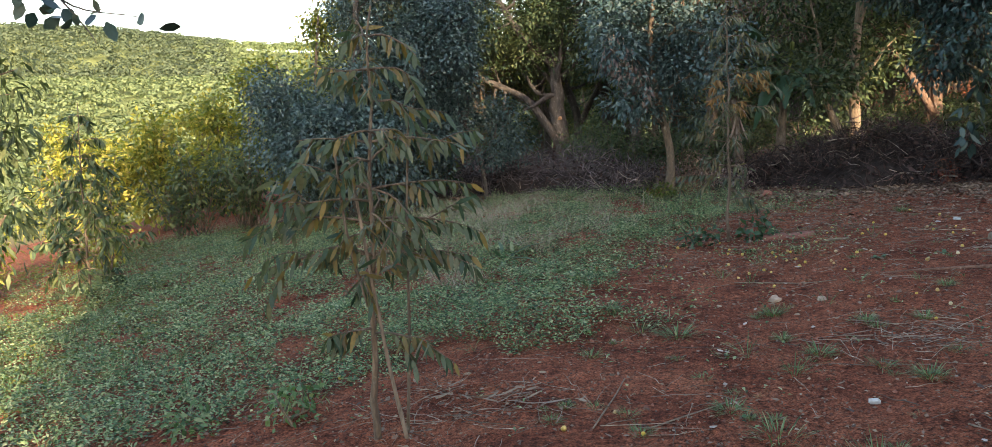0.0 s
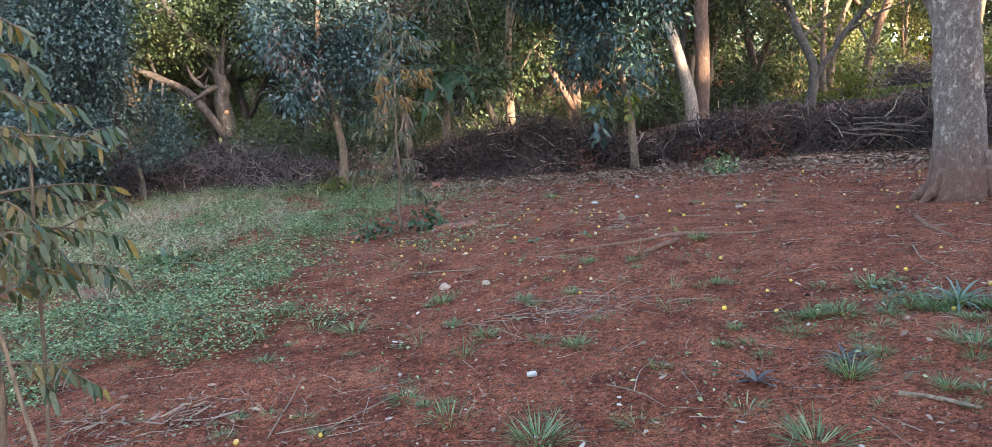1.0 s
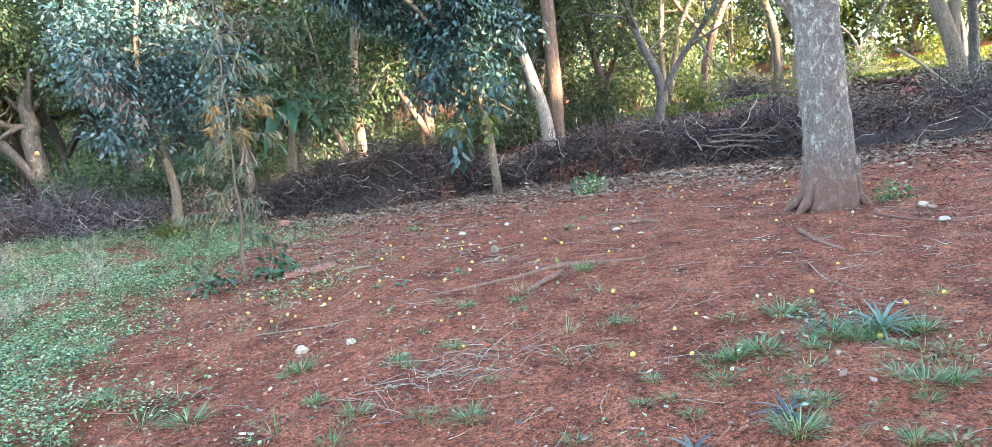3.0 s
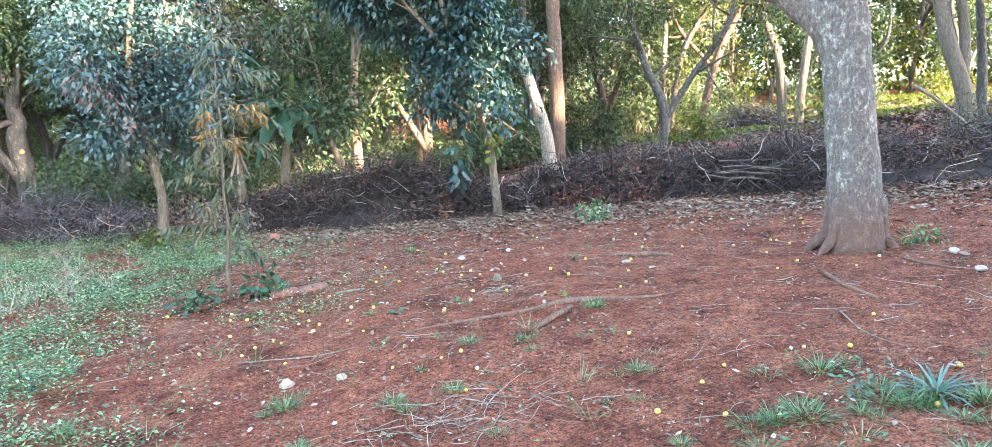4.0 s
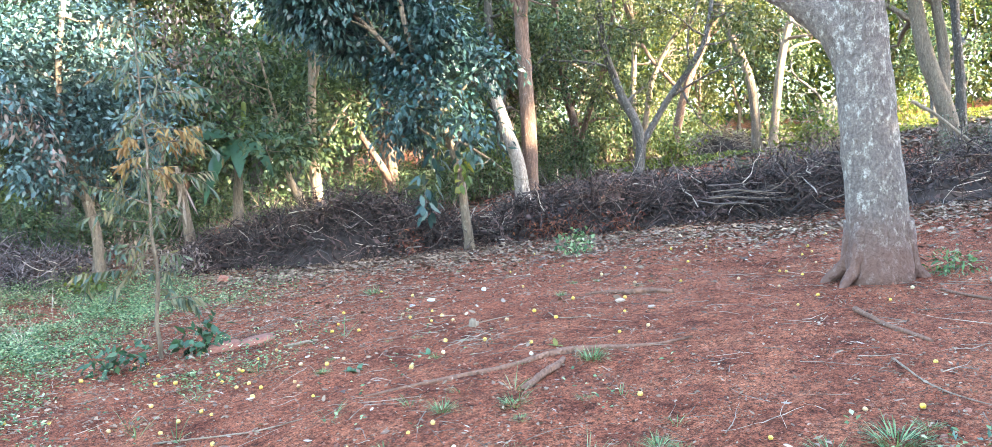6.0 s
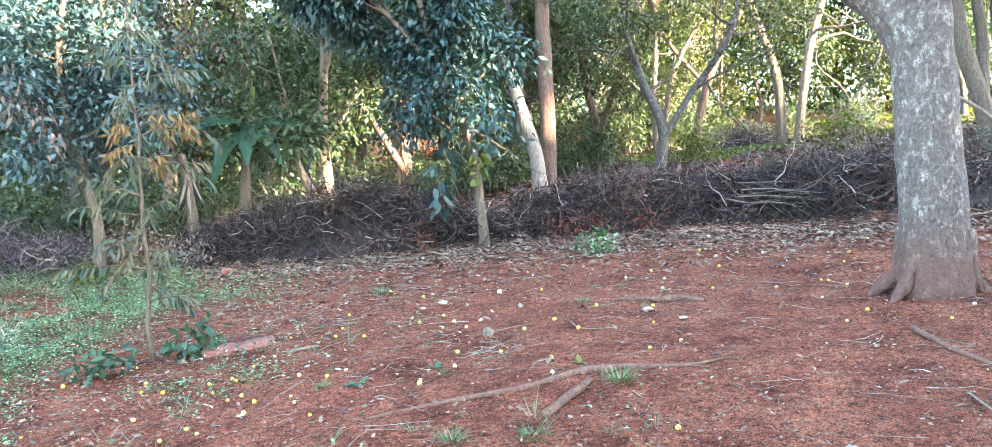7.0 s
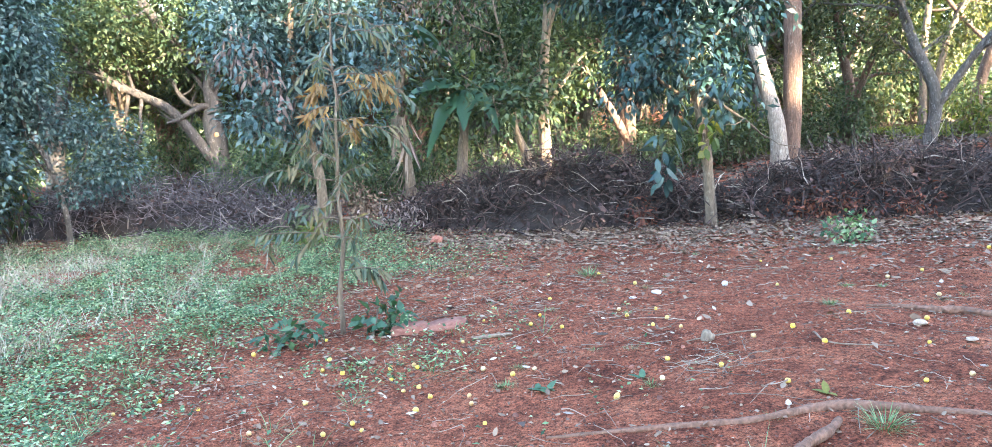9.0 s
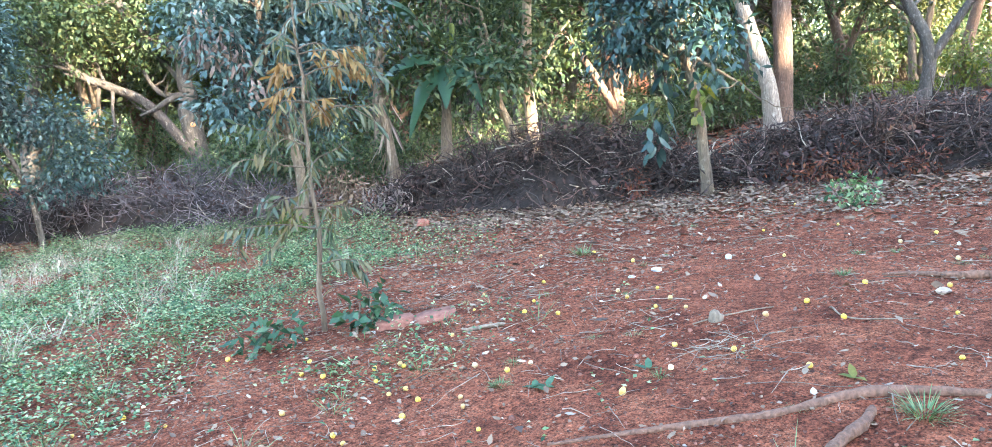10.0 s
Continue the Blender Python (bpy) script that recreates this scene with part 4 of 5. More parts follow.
shrub("broad_leaf_plant", (2.33, 9.12), .28, .4, 2, LEAF_BANANA, (.10, .045), 312, "low plant with bright and dark green leaves", "", "plant")
shrub("leafy_weed", (-1.05, 4.55), .28, .3, 4, GRASS, (.05, .028), 313, "upright bright green weed with small leaves", "leafy weeds", "weed")
shrub("leafy_weed", (-1.62, 4.6), .16, .4, 3, GRASS, (.06, .03), 314, "small bright green weed in bare soil", "leafy weeds", "weed")
shrub("leafy_weed", (7.62, 9.6), .28, .5, 4, WEED, (.07, .04), 315, "small green weed growing from leaf litter", "leafy weeds", "weed")
shrub("leafy_weed", (2.95, 14.35), .3, .4, 4, LEAF_SUN, (.09, .05), 316, "yellow-green weed at the foot of a young tree", "leafy weeds", "weed")

# hanging spray and withered leaves of the young trees
young = [o for o in scene.objects if o.name.startswith("young_tree")]
rh = np.random.default_rng(320)
b = Build()
for x, y, z in ((6.97, 11.9, .85), (6.95, 11.9, 1.1), (6.99, 11.88, 1.35), (7.02, 11.86, 1.6), (7.06, 11.84, 1.85), (7.1, 11.82, 2.1)):
    cluster(b, rh, np.array((x, y, z)) - np.array(young[1].location), .2, 12, .18, .08, 1, .7, True)
part("hanging_spray", b, LEAF_DARK, young[1])
b = Build()
for x, y, z in ((7.62, 11.58, 1.6), (7.58, 11.6, 1.8), (7.5, 11.63, 2.0), (7.38, 11.7, 1.75), (7.3, 11.75, 1.95)):
    cluster(b, rh, np.array((x, y, z)) - np.array(young[1].location), .24, 20, .15, .066, 1, .7, True)
part("side_spray", b, LEAF_DARK, young[1])
b = Build()
for x, y, z in ((7.33, 11.62, 1.2), (7.36, 11.62, 1.35), (7.30, 11.63, 1.42)):
    cluster(b, rh, np.array((x, y, z)) - np.array(young[1].location), .11, 7, .14, .08, 1, .7, True)
part("yellow_leaves", b, LEAF_SUN, young[1], "yellowing leaves on the trunk")
b = Build()
for x, y, z in ((2.2, 14.5, 2.5), (2.35, 14.45, 2.25), (2.5, 14.4, 2.0), (2.62, 14.4, 1.65), (2.1, 14.5, 2.2)):
    cluster(b, rh, np.array((x, y, z)) - np.array(young[0].location), .26, 34, .2, .05, 1, 1.6, True)
part("withered_leaves", b, LEAF_DRY, young[0], "bunch of withered pinkish hanging leaves")


# ---- banana plant ----
def banana(base):
    rng = np.random.default_rng(330)
    root = new("banana_plant")
    root.location = (*base, gz(*base) - .02)
    b = Build()
    tube(b, curve([(0, 0, 0), (.03, 0, 1.0), (.1, 0, 2.0)], 5), np.linspace(.11, .05, 11), 12, .04, rng)
    part("false_stem", b, BARK_TAN, root)
    b = Build()
    tube(b, curve([(.1, 0, 1.9), (.17, 0, 2.2), (.19, 0, 2.5)], 5), np.linspace(.03, .045, 11), 8, .05, rng)
    part("rolled_leaf", b, LEAF_SUN, root, "pale green rolled new leaf")
    for a, L_, up, sag, w in ((180, 1.25, 2.0, 1.35, .62), (200, 1.15, .6, .75, .66), (-25, 1.0, .45, .5, .46), (250, .8, .2, 1.0, .34), (215, .95, .2, 1.3, .36), (140, 1.1, .6, .9, .4), (-70, .8, .3, 1.1, .34), (60, 1.2, .7, .9, .4)):
        a = radians(a)
        m = 14
        s = np.linspace(0, 1, m)
        d = np.array([math.cos(a), math.sin(a), 0])
        mid = np.array([.1, 0, 1.9]) + d * (s * L_)[:, None] + np.array([0, 0, 1]) * (up * s * L_ - sag * s ** 2.2 * L_)[:, None]
        side = np.cross(d, (0, 0, 1))
        prof = w * .5 * np.sin(np.pi * np.clip((s - .12) / .88, 0, 1) ** .8) + .012
        tear = 1 - .25 * rng.random((m, 2))
        V = np.stack([mid - side * (prof * tear[:, 0])[:, None] - np.array([0, 0, 1]) * (prof * .45)[:, None], mid, mid + side * (prof * tear[:, 1])[:, None] - np.array([0, 0, 1]) * (prof * .45)[:, None]], 1)
        k = np.arange(m * 3).reshape(m, 3)
        b = Build()
        b.add(V, np.concatenate([np.stack([k[:-1, j], k[:-1, j + 1], k[1:, j + 1], k[1:, j]], 1) for j in (0, 1)]))
        part("leaf", b, LEAF_BANANA, root, shade=True)
    return tagged(root, "banana plant with broad green leaves and rolled leaf", "banana plant")


banana((5.48, 15.65))


def dead_banana(base):
    rng = np.random.default_rng(335)
    root = new("dead_banana_stem")
    root.location = (*base, gz(*base) - .02)
    b = Build()
    tube(b, curve([(0, 0, 0), (-.05, 0, .5), (-.12, .02, 1.1), (-.18, .02, 1.5)], 5), np.linspace(.10, .05, 16), 10, .1, rng)
    part("stem", b, BARK_TAN, root)
    for i in range(14):
        b = Build()
        a = rng.uniform(0, 2 * np.pi)
        z = rng.uniform(.6, 1.5)
        blades(b, np.array([[-.1 + .06 * math.cos(a), .06 * math.sin(a), z]]), np.array([[math.cos(a) * .5, math.sin(a) * .5, -1.0]]), np.array([[math.cos(a), math.sin(a), .2]]), rng.uniform(.3, .6, 1), rng.uniform(.025, .05, 1), -.1)
        part("dry_leaf", b, PALE_FROND if i % 2 else LEAF_DRY, root)
    return tagged(root, "dead banana stem with hanging dry brown leaves", "banana plant")


PALE_FROND = litter_material("pale_frond", [(.10, .07, .05), (.20, .15, .115), (.30, .245, .20)])
dead_banana((4.6, 15.1))
for i, (x, y, h, w) in enumerate(((3.8, 14.9, .6, .7), (4.3, 14.3, .5, .6), (4.0, 15.6, .7, .8), (3.3, 15.5, .5, .6))):
    shrub("dry_bush", (x, y), h, w, 7, LEAF_DRY if i % 2 else LITTER, (.08, .03), 345 + i, "dry brown bush in the gap of the brush", "dry bushes")


# ---- bare pale shrub and pinkish brush in the clearing ----
def bare_shrub(base):
    rng = np.random.default_rng(340)
    b = Build()
    for i in range(7):
        a = i * .95
        w = wander(rng, (0, 0, 0), (math.cos(a) * .7, math.sin(a) * .7, 1), rng.uniform(1.2, 1.9), 6, .16, .03)
        limb_system(b, rng, w, np.linspace(.05, .015, len(w)), 6, 4, .3, .8, .8, .05, 2, .05)
    ob = part("bare_shrub", b, BARK_PALE, shade=True)
    ob.location = (*base, gz(*base) - .03)
    return tagged(ob, "leafless pale shrub in the sunny clearing", "shrub")


bare_shrub((25.6, 17.8))
heap([(21.4, 19.8), (22.2, 19.2), (23.0, 18.6)], (.5, 1.0, .5), .8, 500, 205, "heap of pale pinkish dry brush in the clearing", 420)


# ---- ground cover ----
def green(x, y):
    """How thickly weeds grow, 0 to 1."""
    edge = np.interp(y, [3.5, 4.3, 4.7, 5.3, 5.8, 6.5, 7.3, 8, 9, 10, 11.4, 13, 15, 17], [-3.6, -2.0, -1.3, -.4, 1.3, 1.75, 1.5, 1.7, 1.7, 2.5, 3.8, 4.4, 3.4, 2.6])
    n = fbm(x, y, 1.1, 4, 41)
    n2 = fbm(x, y, .35, 3, 43)
    m = 1 - smooth(-.5, .45, x - edge + (n - .5) * 1.6)
    t = np.interp(y, [5, 8, 10], [.405, .41, .38])
    m = m * smooth(0, .1, n * .5 + n2 * .5 - t)
    spot = .12 * np.exp(-((x - 4.3) ** 2 / .5 + (y - 3.2) ** 2 / .3)) + .10 * np.exp(-((x - 3.1) ** 2 / .6 + (y - 3.1) ** 2 / .4))
    spot = spot + .6 * np.exp(-((x - 4.0) ** 2 / .7 + (y - 11.4) ** 2 / .5)) + .3 * np.exp(-((x - 3.0) ** 2 / .5 + (y - 8.4) ** 2 / .4))
    thin = .007 * (x < 4.5) * (y < 8) + .005 * (y < 11)
    return np.maximum(m, (spot + thin) * (n2 > .45))


def carpet(name, mat, n, box, size, high, seed, label, leaves=4, gate=.0, kind="weed"):
    rng = np.random.default_rng(seed)
    x, y = rng.uniform(box[0], box[1], n), rng.uniform(box[2], box[3], n)
    keep = rng.random(n) < np.clip(green(x, y) + gate, 0, 1)
    x, y = x[keep], y[keep]
    z = height(x, y)
    m = len(x)
    b = Build()
    tall = high * rng.uniform(.3, 1.1, m) * (.25 + 1.5 * smooth(.35, .7, fbm(x, y, .6, 3, 47)))
    for j in range(leaves):
        a = rng.uniform(0, 2 * np.pi, m)
        up = (j + .6) / leaves
        d = np.stack([np.cos(a), np.sin(a), rng.uniform(-.1, .7, m)], 1)
        p = np.stack([x + np.cos(a) * .02, y + np.sin(a) * .02, z + tall * up], 1)
        kites(b, p, d, np.array([0, 0, 1.0]) + rng.normal(size=(m, 3)) * .35, size * rng.uniform(.6, 1.3, m), size * .62 * rng.uniform(.7, 1.2, m))
    return tagged(part(name, b, mat), label, kind, kind="stuff")


carpet("ground_weeds", WEED, 62000, (-7, 4.6, 4.2, 16.5), .030, .14, 401, "carpet of low green weeds over red soil")
carpet("ground_weeds", WEED, 26000, (-5, 5.0, 2.2, 14), .034, .22, 402, "taller patches of leafy green weeds")
# the downhill weeds take the sunlit leaf colour
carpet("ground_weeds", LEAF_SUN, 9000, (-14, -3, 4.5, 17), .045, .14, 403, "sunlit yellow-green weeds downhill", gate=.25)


def blades_of_grass(b, rng, x, y, z, n, length, spread_, width=.006):
    a = rng.uniform(0, 2 * np.pi, n)
    r = spread_ * np.sqrt(rng.random(n)) * .35
    out = rng.uniform(.15, .95, n)
    d = np.stack([np.cos(a) * out, np.sin(a) * out, np.ones(n) * rng.uniform(.5, 1.1, n)], 1)
    p = np.stack([x + np.cos(a) * r, y + np.sin(a) * r, np.full(n, z)], 1)
    blades(b, p, d, np.array([0, 0, 1.0]) + d * .3, length * rng.uniform(.5, 1.2, n), width * rng.uniform(.7, 1.3, n), rng.uniform(.25, .7, n))


def grass_cover():
    rng = np.random.default_rng(410)
    b, s = Build(), Build()
    x, y = rng.uniform(-6, 4.5, 4000), rng.uniform(4.3, 16.5, 4000)
    keep = rng.random(4000) < green(x, y) * .9 + .035
    for px, py in zip(x[keep], y[keep]):
        blades_of_grass(b, rng, px, py, gz(px, py), 12, rng.uniform(.07, .2), .13, .0045)
    tagged(part("grass_cover", b, GRASS), "short scattered grass among the weeds", "grass", kind="stuff")
    for cx, cy, r, n in ((.05, 13.1, .9, 60), (.5, 9.9, .45, 30), (-5.6, 17.5, 1.3, 60), (-.3, 8.1, .3, 16), (0, 12, .6, 30), (-.9, 13.4, .9, 40), (1.2, 11.0, 1.4, 40), (-.6, 10.5, 1.2, 50), (.6, 14.5, 1.0, 30), (1.6, 13.2, 1.4, 24), (-1.2, 15, 1.2, 40)):
        for _ in range(n):
            px, py = rng.normal(cx, r * .5), rng.normal(cy, r * .5)
            blades_of_grass(s, rng, px, py, gz(px, py), 14, rng.uniform(.2, .42), .12, .004)
    tagged(part("dry_grass", s, STRAW), "tall dry straw-coloured grass with seed heads", "grass", kind="stuff")


grass_cover()

TUFTS = ((2.15, 4.88, .8), (2.40, 4.58, .8), (2.54, 4.33, .8), (1.54, 3.77, 1.4), (1.41, 4.15, .8), (1.39, 4.65, .6), (2.21, 5.93, .8), (4.59, 3.46, 1.7), (4.39, 3.56, 1.1), (4.01, 2.83, 1.2), (3.35, 2.99, 1.0),
         (2.74, 3.01, 1.0), (2.73, 2.55, 1.3), (2.26, 3.17, .9), (1.81, 3.31, 1.2), (3.19, 2.63, .7), (3.58, 3.61, .8), (3.63, 4.43, .6), (4.62, 5.99, .8), (3.11, 8.58, .8), (5.01, 9.80, .9), (1.45, 8.78, 1.2),
         (1.18, 9.43, 1.1), (1.22, 5.85, 1.3), (1.44, 5.60, 1.2), (1.06, 6.37, 1.2))


def tuft_kind(seed, n, length, width):
    b = Build()
    blades_of_grass(b, np.random.default_rng(seed), 0, 0, 0, n, length, .22, width)
    return tagged(part("grass_tuft", b, GRASS), "small tuft of green grass in bare soil", "grass tuft", "grass tufts")


def scatter_tufts():
    rng = np.random.default_rng(420)
    src = [tuft_kind(421 + i, n, le, w) for i, (n, le, w) in enumerate(((110, .12, .0048), (75, .10, .0045), (140, .13, .005), (50, .08, .0045)))]
    spots = list(TUFTS)
    for _ in range(70):
        x, y = rng.uniform(.4, 4.4), rng.uniform(2.2, 6.2)
        spots.append((x, y, rng.uniform(.25, .65)))
    for _ in range(44):
        x, y = 4.15 + rng.normal() * .55, 3.2 + rng.normal() * .4
        spots.append((x, y, rng.uniform(.35, 1.1)))
    for _ in range(22):
        x, y = rng.uniform(2.2, 7.5), rng.uniform(6.2, 10.5)
        spots.append((x, y, rng.uniform(.25, .5)))
    for i, (x, y, s) in enumerate(spots):
        k = src[i] if i < 4 else copy_thing(src[i % 4], Matrix())
        k.matrix_basis = pose(x, y, gz(x, y) - .006, 0, 0, rng.uniform(0, 360)) @ Matrix.Diagonal((s, s, s * rng.uniform(.7, 1), 1))


scatter_tufts()


def rosette(x, y, n, length, width, mat, seed, label):
    rng = np.random.default_rng(seed)
    b = Build()
    a = np.arange(n) * 2.4 + rng.uniform(-.3, .3, n)
    up = np.linspace(.25, 1.3, n)
    d = np.stack([np.cos(a), np.sin(a), up], 1)
    blades(b, np.zeros((n, 3)), d, np.array([0, 0, 1.0]) + d * .1, length * rng.uniform(.7, 1.1, n), width, rng.uniform(.35, .8, n))
    ob = part("strap_leaf_plant", b, mat)
    ob.location = (x, y, gz(x, y))
    return tagged(ob, label, "plant")


LEAF_STRAP = leaf_material("grey_green_strap_leaves", [(.045, .095, .075), (.085, .150, .120), (.15, .22, .18)], .45, .2)
LEAF_PURPLE = leaf_material("purple_green_leaves", [(.03, .05, .045), (.06, .045, .065), (.10, .11, .10)], .4, .15)
rosette(2.97, 3.22, 11, .13, .022, LEAF_PURPLE, 430, "small plant with purplish strap leaves")
rosette(3.48, 3.15, 12, .15, .022, LEAF_PURPLE, 431, "dark strap-leaved plant among grass")
rosette(4.62, 3.42, 46, .27, .014, LEAF_STRAP, 432, "large clump of long green strap leaves")
rosette(.2, 9.2, 9, .5, .055, LEAF_BANANA, 433, "broad-bladed plant standing in the weeds")
rosette(.3, 9.5, 8, .45, .05, GRASS, 434, "pale broad-bladed plant standing in the weeds")
for i, (x, y) in enumerate(((4.67, 6.40), (3.55, 7.25), (3.60, 7.22), (4.09, 7.11), (2.31, 9.03))):
    rosette(x, y, 4, .075, .038, LEAF_BANANA if i else LEAF_SUN, 440 + i, "tiny seedling with two or three green leaves")


# ---- litter ----
def litter():
    rng = np.random.default_rng(500)
    b = Build()
    xs, ys = [], []
    line = curve([(-2, 17.2), (.8, 16.0), (3.0, 14.3), (4.7, 13.2), (6.1, 11.8), (7.6, 10.8), (9.0, 9.3), (9.9, 7.5), (11.3, 6.1), (14.2, 4.3)], 10)
    for spread_, n in ((.45, 14000), (.85, 24000), (1.9, 5000)):
        k = rng.integers(0, len(line), n)
        p = line[k, :2] + rng.normal(size=(n, 2)) * spread_
        w = np.where(p[:, 0] < 4.2, .5, 1)
        keep = rng.random(n) < w
        xs.append(p[keep, 0]), ys.append(p[keep, 1])
    n = 2200
    xs.append(rng.uniform(1.5, 9, n)), ys.append(rng.uniform(2, 11, n))
    n = 900
    xs.append(rng.uniform(-3, 3, n)), ys.append(rng.uniform(3.5, 9, n))
    n = 3000
    xs.append(rng.normal(5.6, 1.1, n)), ys.append(rng.normal(12.3, .8, n))
    n = 1100
    xs.append(rng.normal(2.6, .8, n)), ys.append(rng.normal(8.8, .9, n))
    n = 1100
    xs.append(rng.normal(3.6, .8, n)), ys.append(rng.normal(10.8, .9, n))
    n = 1500
    xs.append(rng.normal(4.2, .9, n)), ys.append(rng.normal(10.2, 1.0, n))
    n = 420
    xs.append(rng.normal(-.3, .6, n)), ys.append(rng.normal(4.5, .35, n))
    band = sum(len(a) for a in xs[:3])
    x, y = np.concatenate(xs), np.concatenate(ys)
    m = len(x)
    z = height(x, y) + rng.uniform(.006, .03, m)
    a = rng.uniform(0, 2 * np.pi, m)
    d = np.stack([np.cos(a), np.sin(a), rng.normal(size=m) * .18], 1)
    le = rng.uniform(.025, .088, m) * np.where(rng.random(m) < .6, .6, 1) * np.where(np.arange(m) < band, 1.12, .66)
    p, nrm, wi = np.stack([x, y, z], 1), np.array([0, 0, 1.0]) + rng.normal(size=(m, 3)) * .35, le * rng.uniform(.35, .6, m)
    near = (np.hypot(x - 4, y - 5) < 6) & (rng.random(m) < .6)
    blades(b, p[near], d[near], nrm[near], le[near], wi[near], rng.uniform(-.25, .25, near.sum()))
    kites(b, p[~near], d[~near], nrm[~near], le[~near], wi[~near])
    tagged(part("fallen_leaves", b, LITTER), "brown and pale dry leaves strewn over the soil", "leaf litter", kind="stuff")
    # pale single leaves on the bare soil
    b = Build()
    n = 280
    x, y = rng.uniform(1.2, 9, n), rng.uniform(2.2, 10.5, n)
    a = rng.uniform(0, 2 * np.pi, n)
    le = rng.uniform(.02, .055, n)
    blades(b, np.stack([x, y, height(x, y) + .018], 1), np.stack([np.cos(a), np.sin(a), rng.normal(size=n) * .15], 1), np.array([0, 0, 1.0]) + rng.normal(size=(n, 3)) * .2, le, le * .55, rng.uniform(-.3, .1, n))
    tagged(part("pale_fallen_leaves", b, PALE_LEAF), "pale bleached leaves lying on red soil", "leaf litter", kind="stuff")
    # twigs
    b = Build()
    for i in range(1900):
        if i >= 1500:
            px, py = rng.normal(4.0, .9), rng.normal(10.0, 1.1)
        elif i >= 900:
            px, py = rng.uniform(-2, 8.5), rng.uniform(2.2, 10)
        elif i < 620:
            px, py = rng.uniform(-2.5, 8.5), rng.uniform(2.2, 11)
        elif i < 760:
            px, py = rng.normal(2.8, .3), rng.normal(5.0, .22)
        elif i < 800:
            px, py = rng.normal(4.55, .14), rng.normal(7.1, .1)
        else:
            px, py = rng.normal(-.1, .5), rng.normal(4.5, .25)
        L_ = rng.uniform(.05, .3) * (1 if i % 5 else 1.7)
        a = rng.uniform(0, 2 * np.pi)
        w = wander(rng, (px, py, 0), (math.cos(a), math.sin(a), 0), L_, 4, .14)
        w[:, 2] = [gz(u, v) + .008 + .012 * rng.random() for u, v, _ in w]
        tube(b, w, np.linspace(rng.uniform(.0015, .0035), .001, len(w)), 4)
    tagged(part("fallen_twigs", b, STICKS_LITTER), "thin dry twigs scattered on the ground", "twigs", kind="stuff")
    # chips and shreds of dry leaf
    b = Build()
    n = 46000
    x, y = rng.uniform(-2.5, 9.5, n), 2 + 9 * rng.random(n) ** 1.2
    keep = rng.random(n) < .35 + .9 * (fbm(x, y, .9, 3, 61) > .5)
    x, y = x[keep], y[keep]
    n = len(x)
    a = rng.uniform(0, 2 * np.pi, n)
    le = rng.uniform(.009, .032, n)
    kites(b, np.stack([x, y, height(x, y) + rng.uniform(.004, .016, n)], 1), np.stack([np.cos(a), np.sin(a), rng.normal(size=n) * .25], 1), np.array([0, 0, 1.0]) + rng.normal(size=(n, 3)) * .4, le, le * rng.uniform(.2, .7, n))
    tagged(part("leaf_shreds", b, LITTER), "small shreds of dry leaves and chaff on the soil", "leaf litter", kind="stuff")
    # clods and crumbs of earth
    b = Build()
    n = 7000
    x, y = rng.uniform(-2, 8, n), 2 + 7 * rng.random(n) ** 1.3
    s = rng.uniform(.003, .008, n) * np.where(rng.random(n) < .05, 2.0, 1)
    z = height(x, y)
    cube = np.array([(-1, -1, -.4), (1, -1, -.4), (1, 1, -.4), (-1, 1, -.4), (-.7, -.6, 1), (.6, -.7, 1), (.7, .6, 1), (-.6, .7, 1)])
    quad = np.array([(4, 5, 6, 7), (0, 1, 5, 4), (1, 2, 6, 5), (2, 3, 7, 6), (3, 0, 4, 7)])
    V = cube[None] * s[:, None, None] * rng.uniform(.6, 1.3, (n, 8, 3)) + np.stack([x, y, z], 1)[:, None]
    b.add(V, (np.arange(n)[:, None, None] * 8 + quad[None]).reshape(-1, 4))
    tagged(part("soil_clods", b, CLOD), "crumbs and clods of red earth", "soil clods", kind="stuff")


CUT_WOOD = plain_material("fresh_cut_wood", (.42, .20, .09), (.58, .32, .16), 20)
DEAD_LEAF = litter_material("dead_brown_leaves", [(.045, .028, .02), (.10, .06, .04), (.17, .11, .08), (.24, .17, .13)])
PALE_LEAF = litter_material("pale_dry_leaf", [(.22, .165, .125), (.34, .28, .23), (.50, .44, .38)])
STICKS_LITTER = plain_material("dry_twigs", (.12, .085, .065), (.36, .29, .23), 20, .9, .3, 1.5)
CLOD = plain_material("red_clod", (.12, .042, .027), (.26, .11, .075), 30, .95, .6, 1.6)
litter()


def dry_fronds():
    """Torn dry fronds lying at the foot of the staked sapling."""
    rng = np.random.default_rng(510)
    for cx, cy, n, r in ((.18, 4.5, 26, .13), (-.15, 4.75, 20, .15)):
        root = new("dry_frond")
        root.location = (cx, cy, gz(cx, cy))
        a = rng.normal(.3, .5, n)
        x, y = rng.normal(0, r, n), rng.normal(0, r * .5, n)
        z = height(cx + x, cy + y) - gz(cx, cy) + rng.uniform(.01, .06, n)
        for k in range(n):
            b = Build()
            blades(b, np.array([[x[k], y[k], z[k]]]), np.array([[math.cos(a[k]), math.sin(a[k]), rng.normal() * .2]]), np.array([[0, 0, 1.0]]) + rng.normal(size=(1, 3)) * .6, rng.uniform(.06, .17, 1), rng.uniform(.006, .018, 1), rng.uniform(-.3, .4, 1))
            part("leaflet", b, PALE_FROND, root)
        tagged(root, "torn pale dry frond lying on the soil", "dry frond", "dry fronds")


dry_fronds()


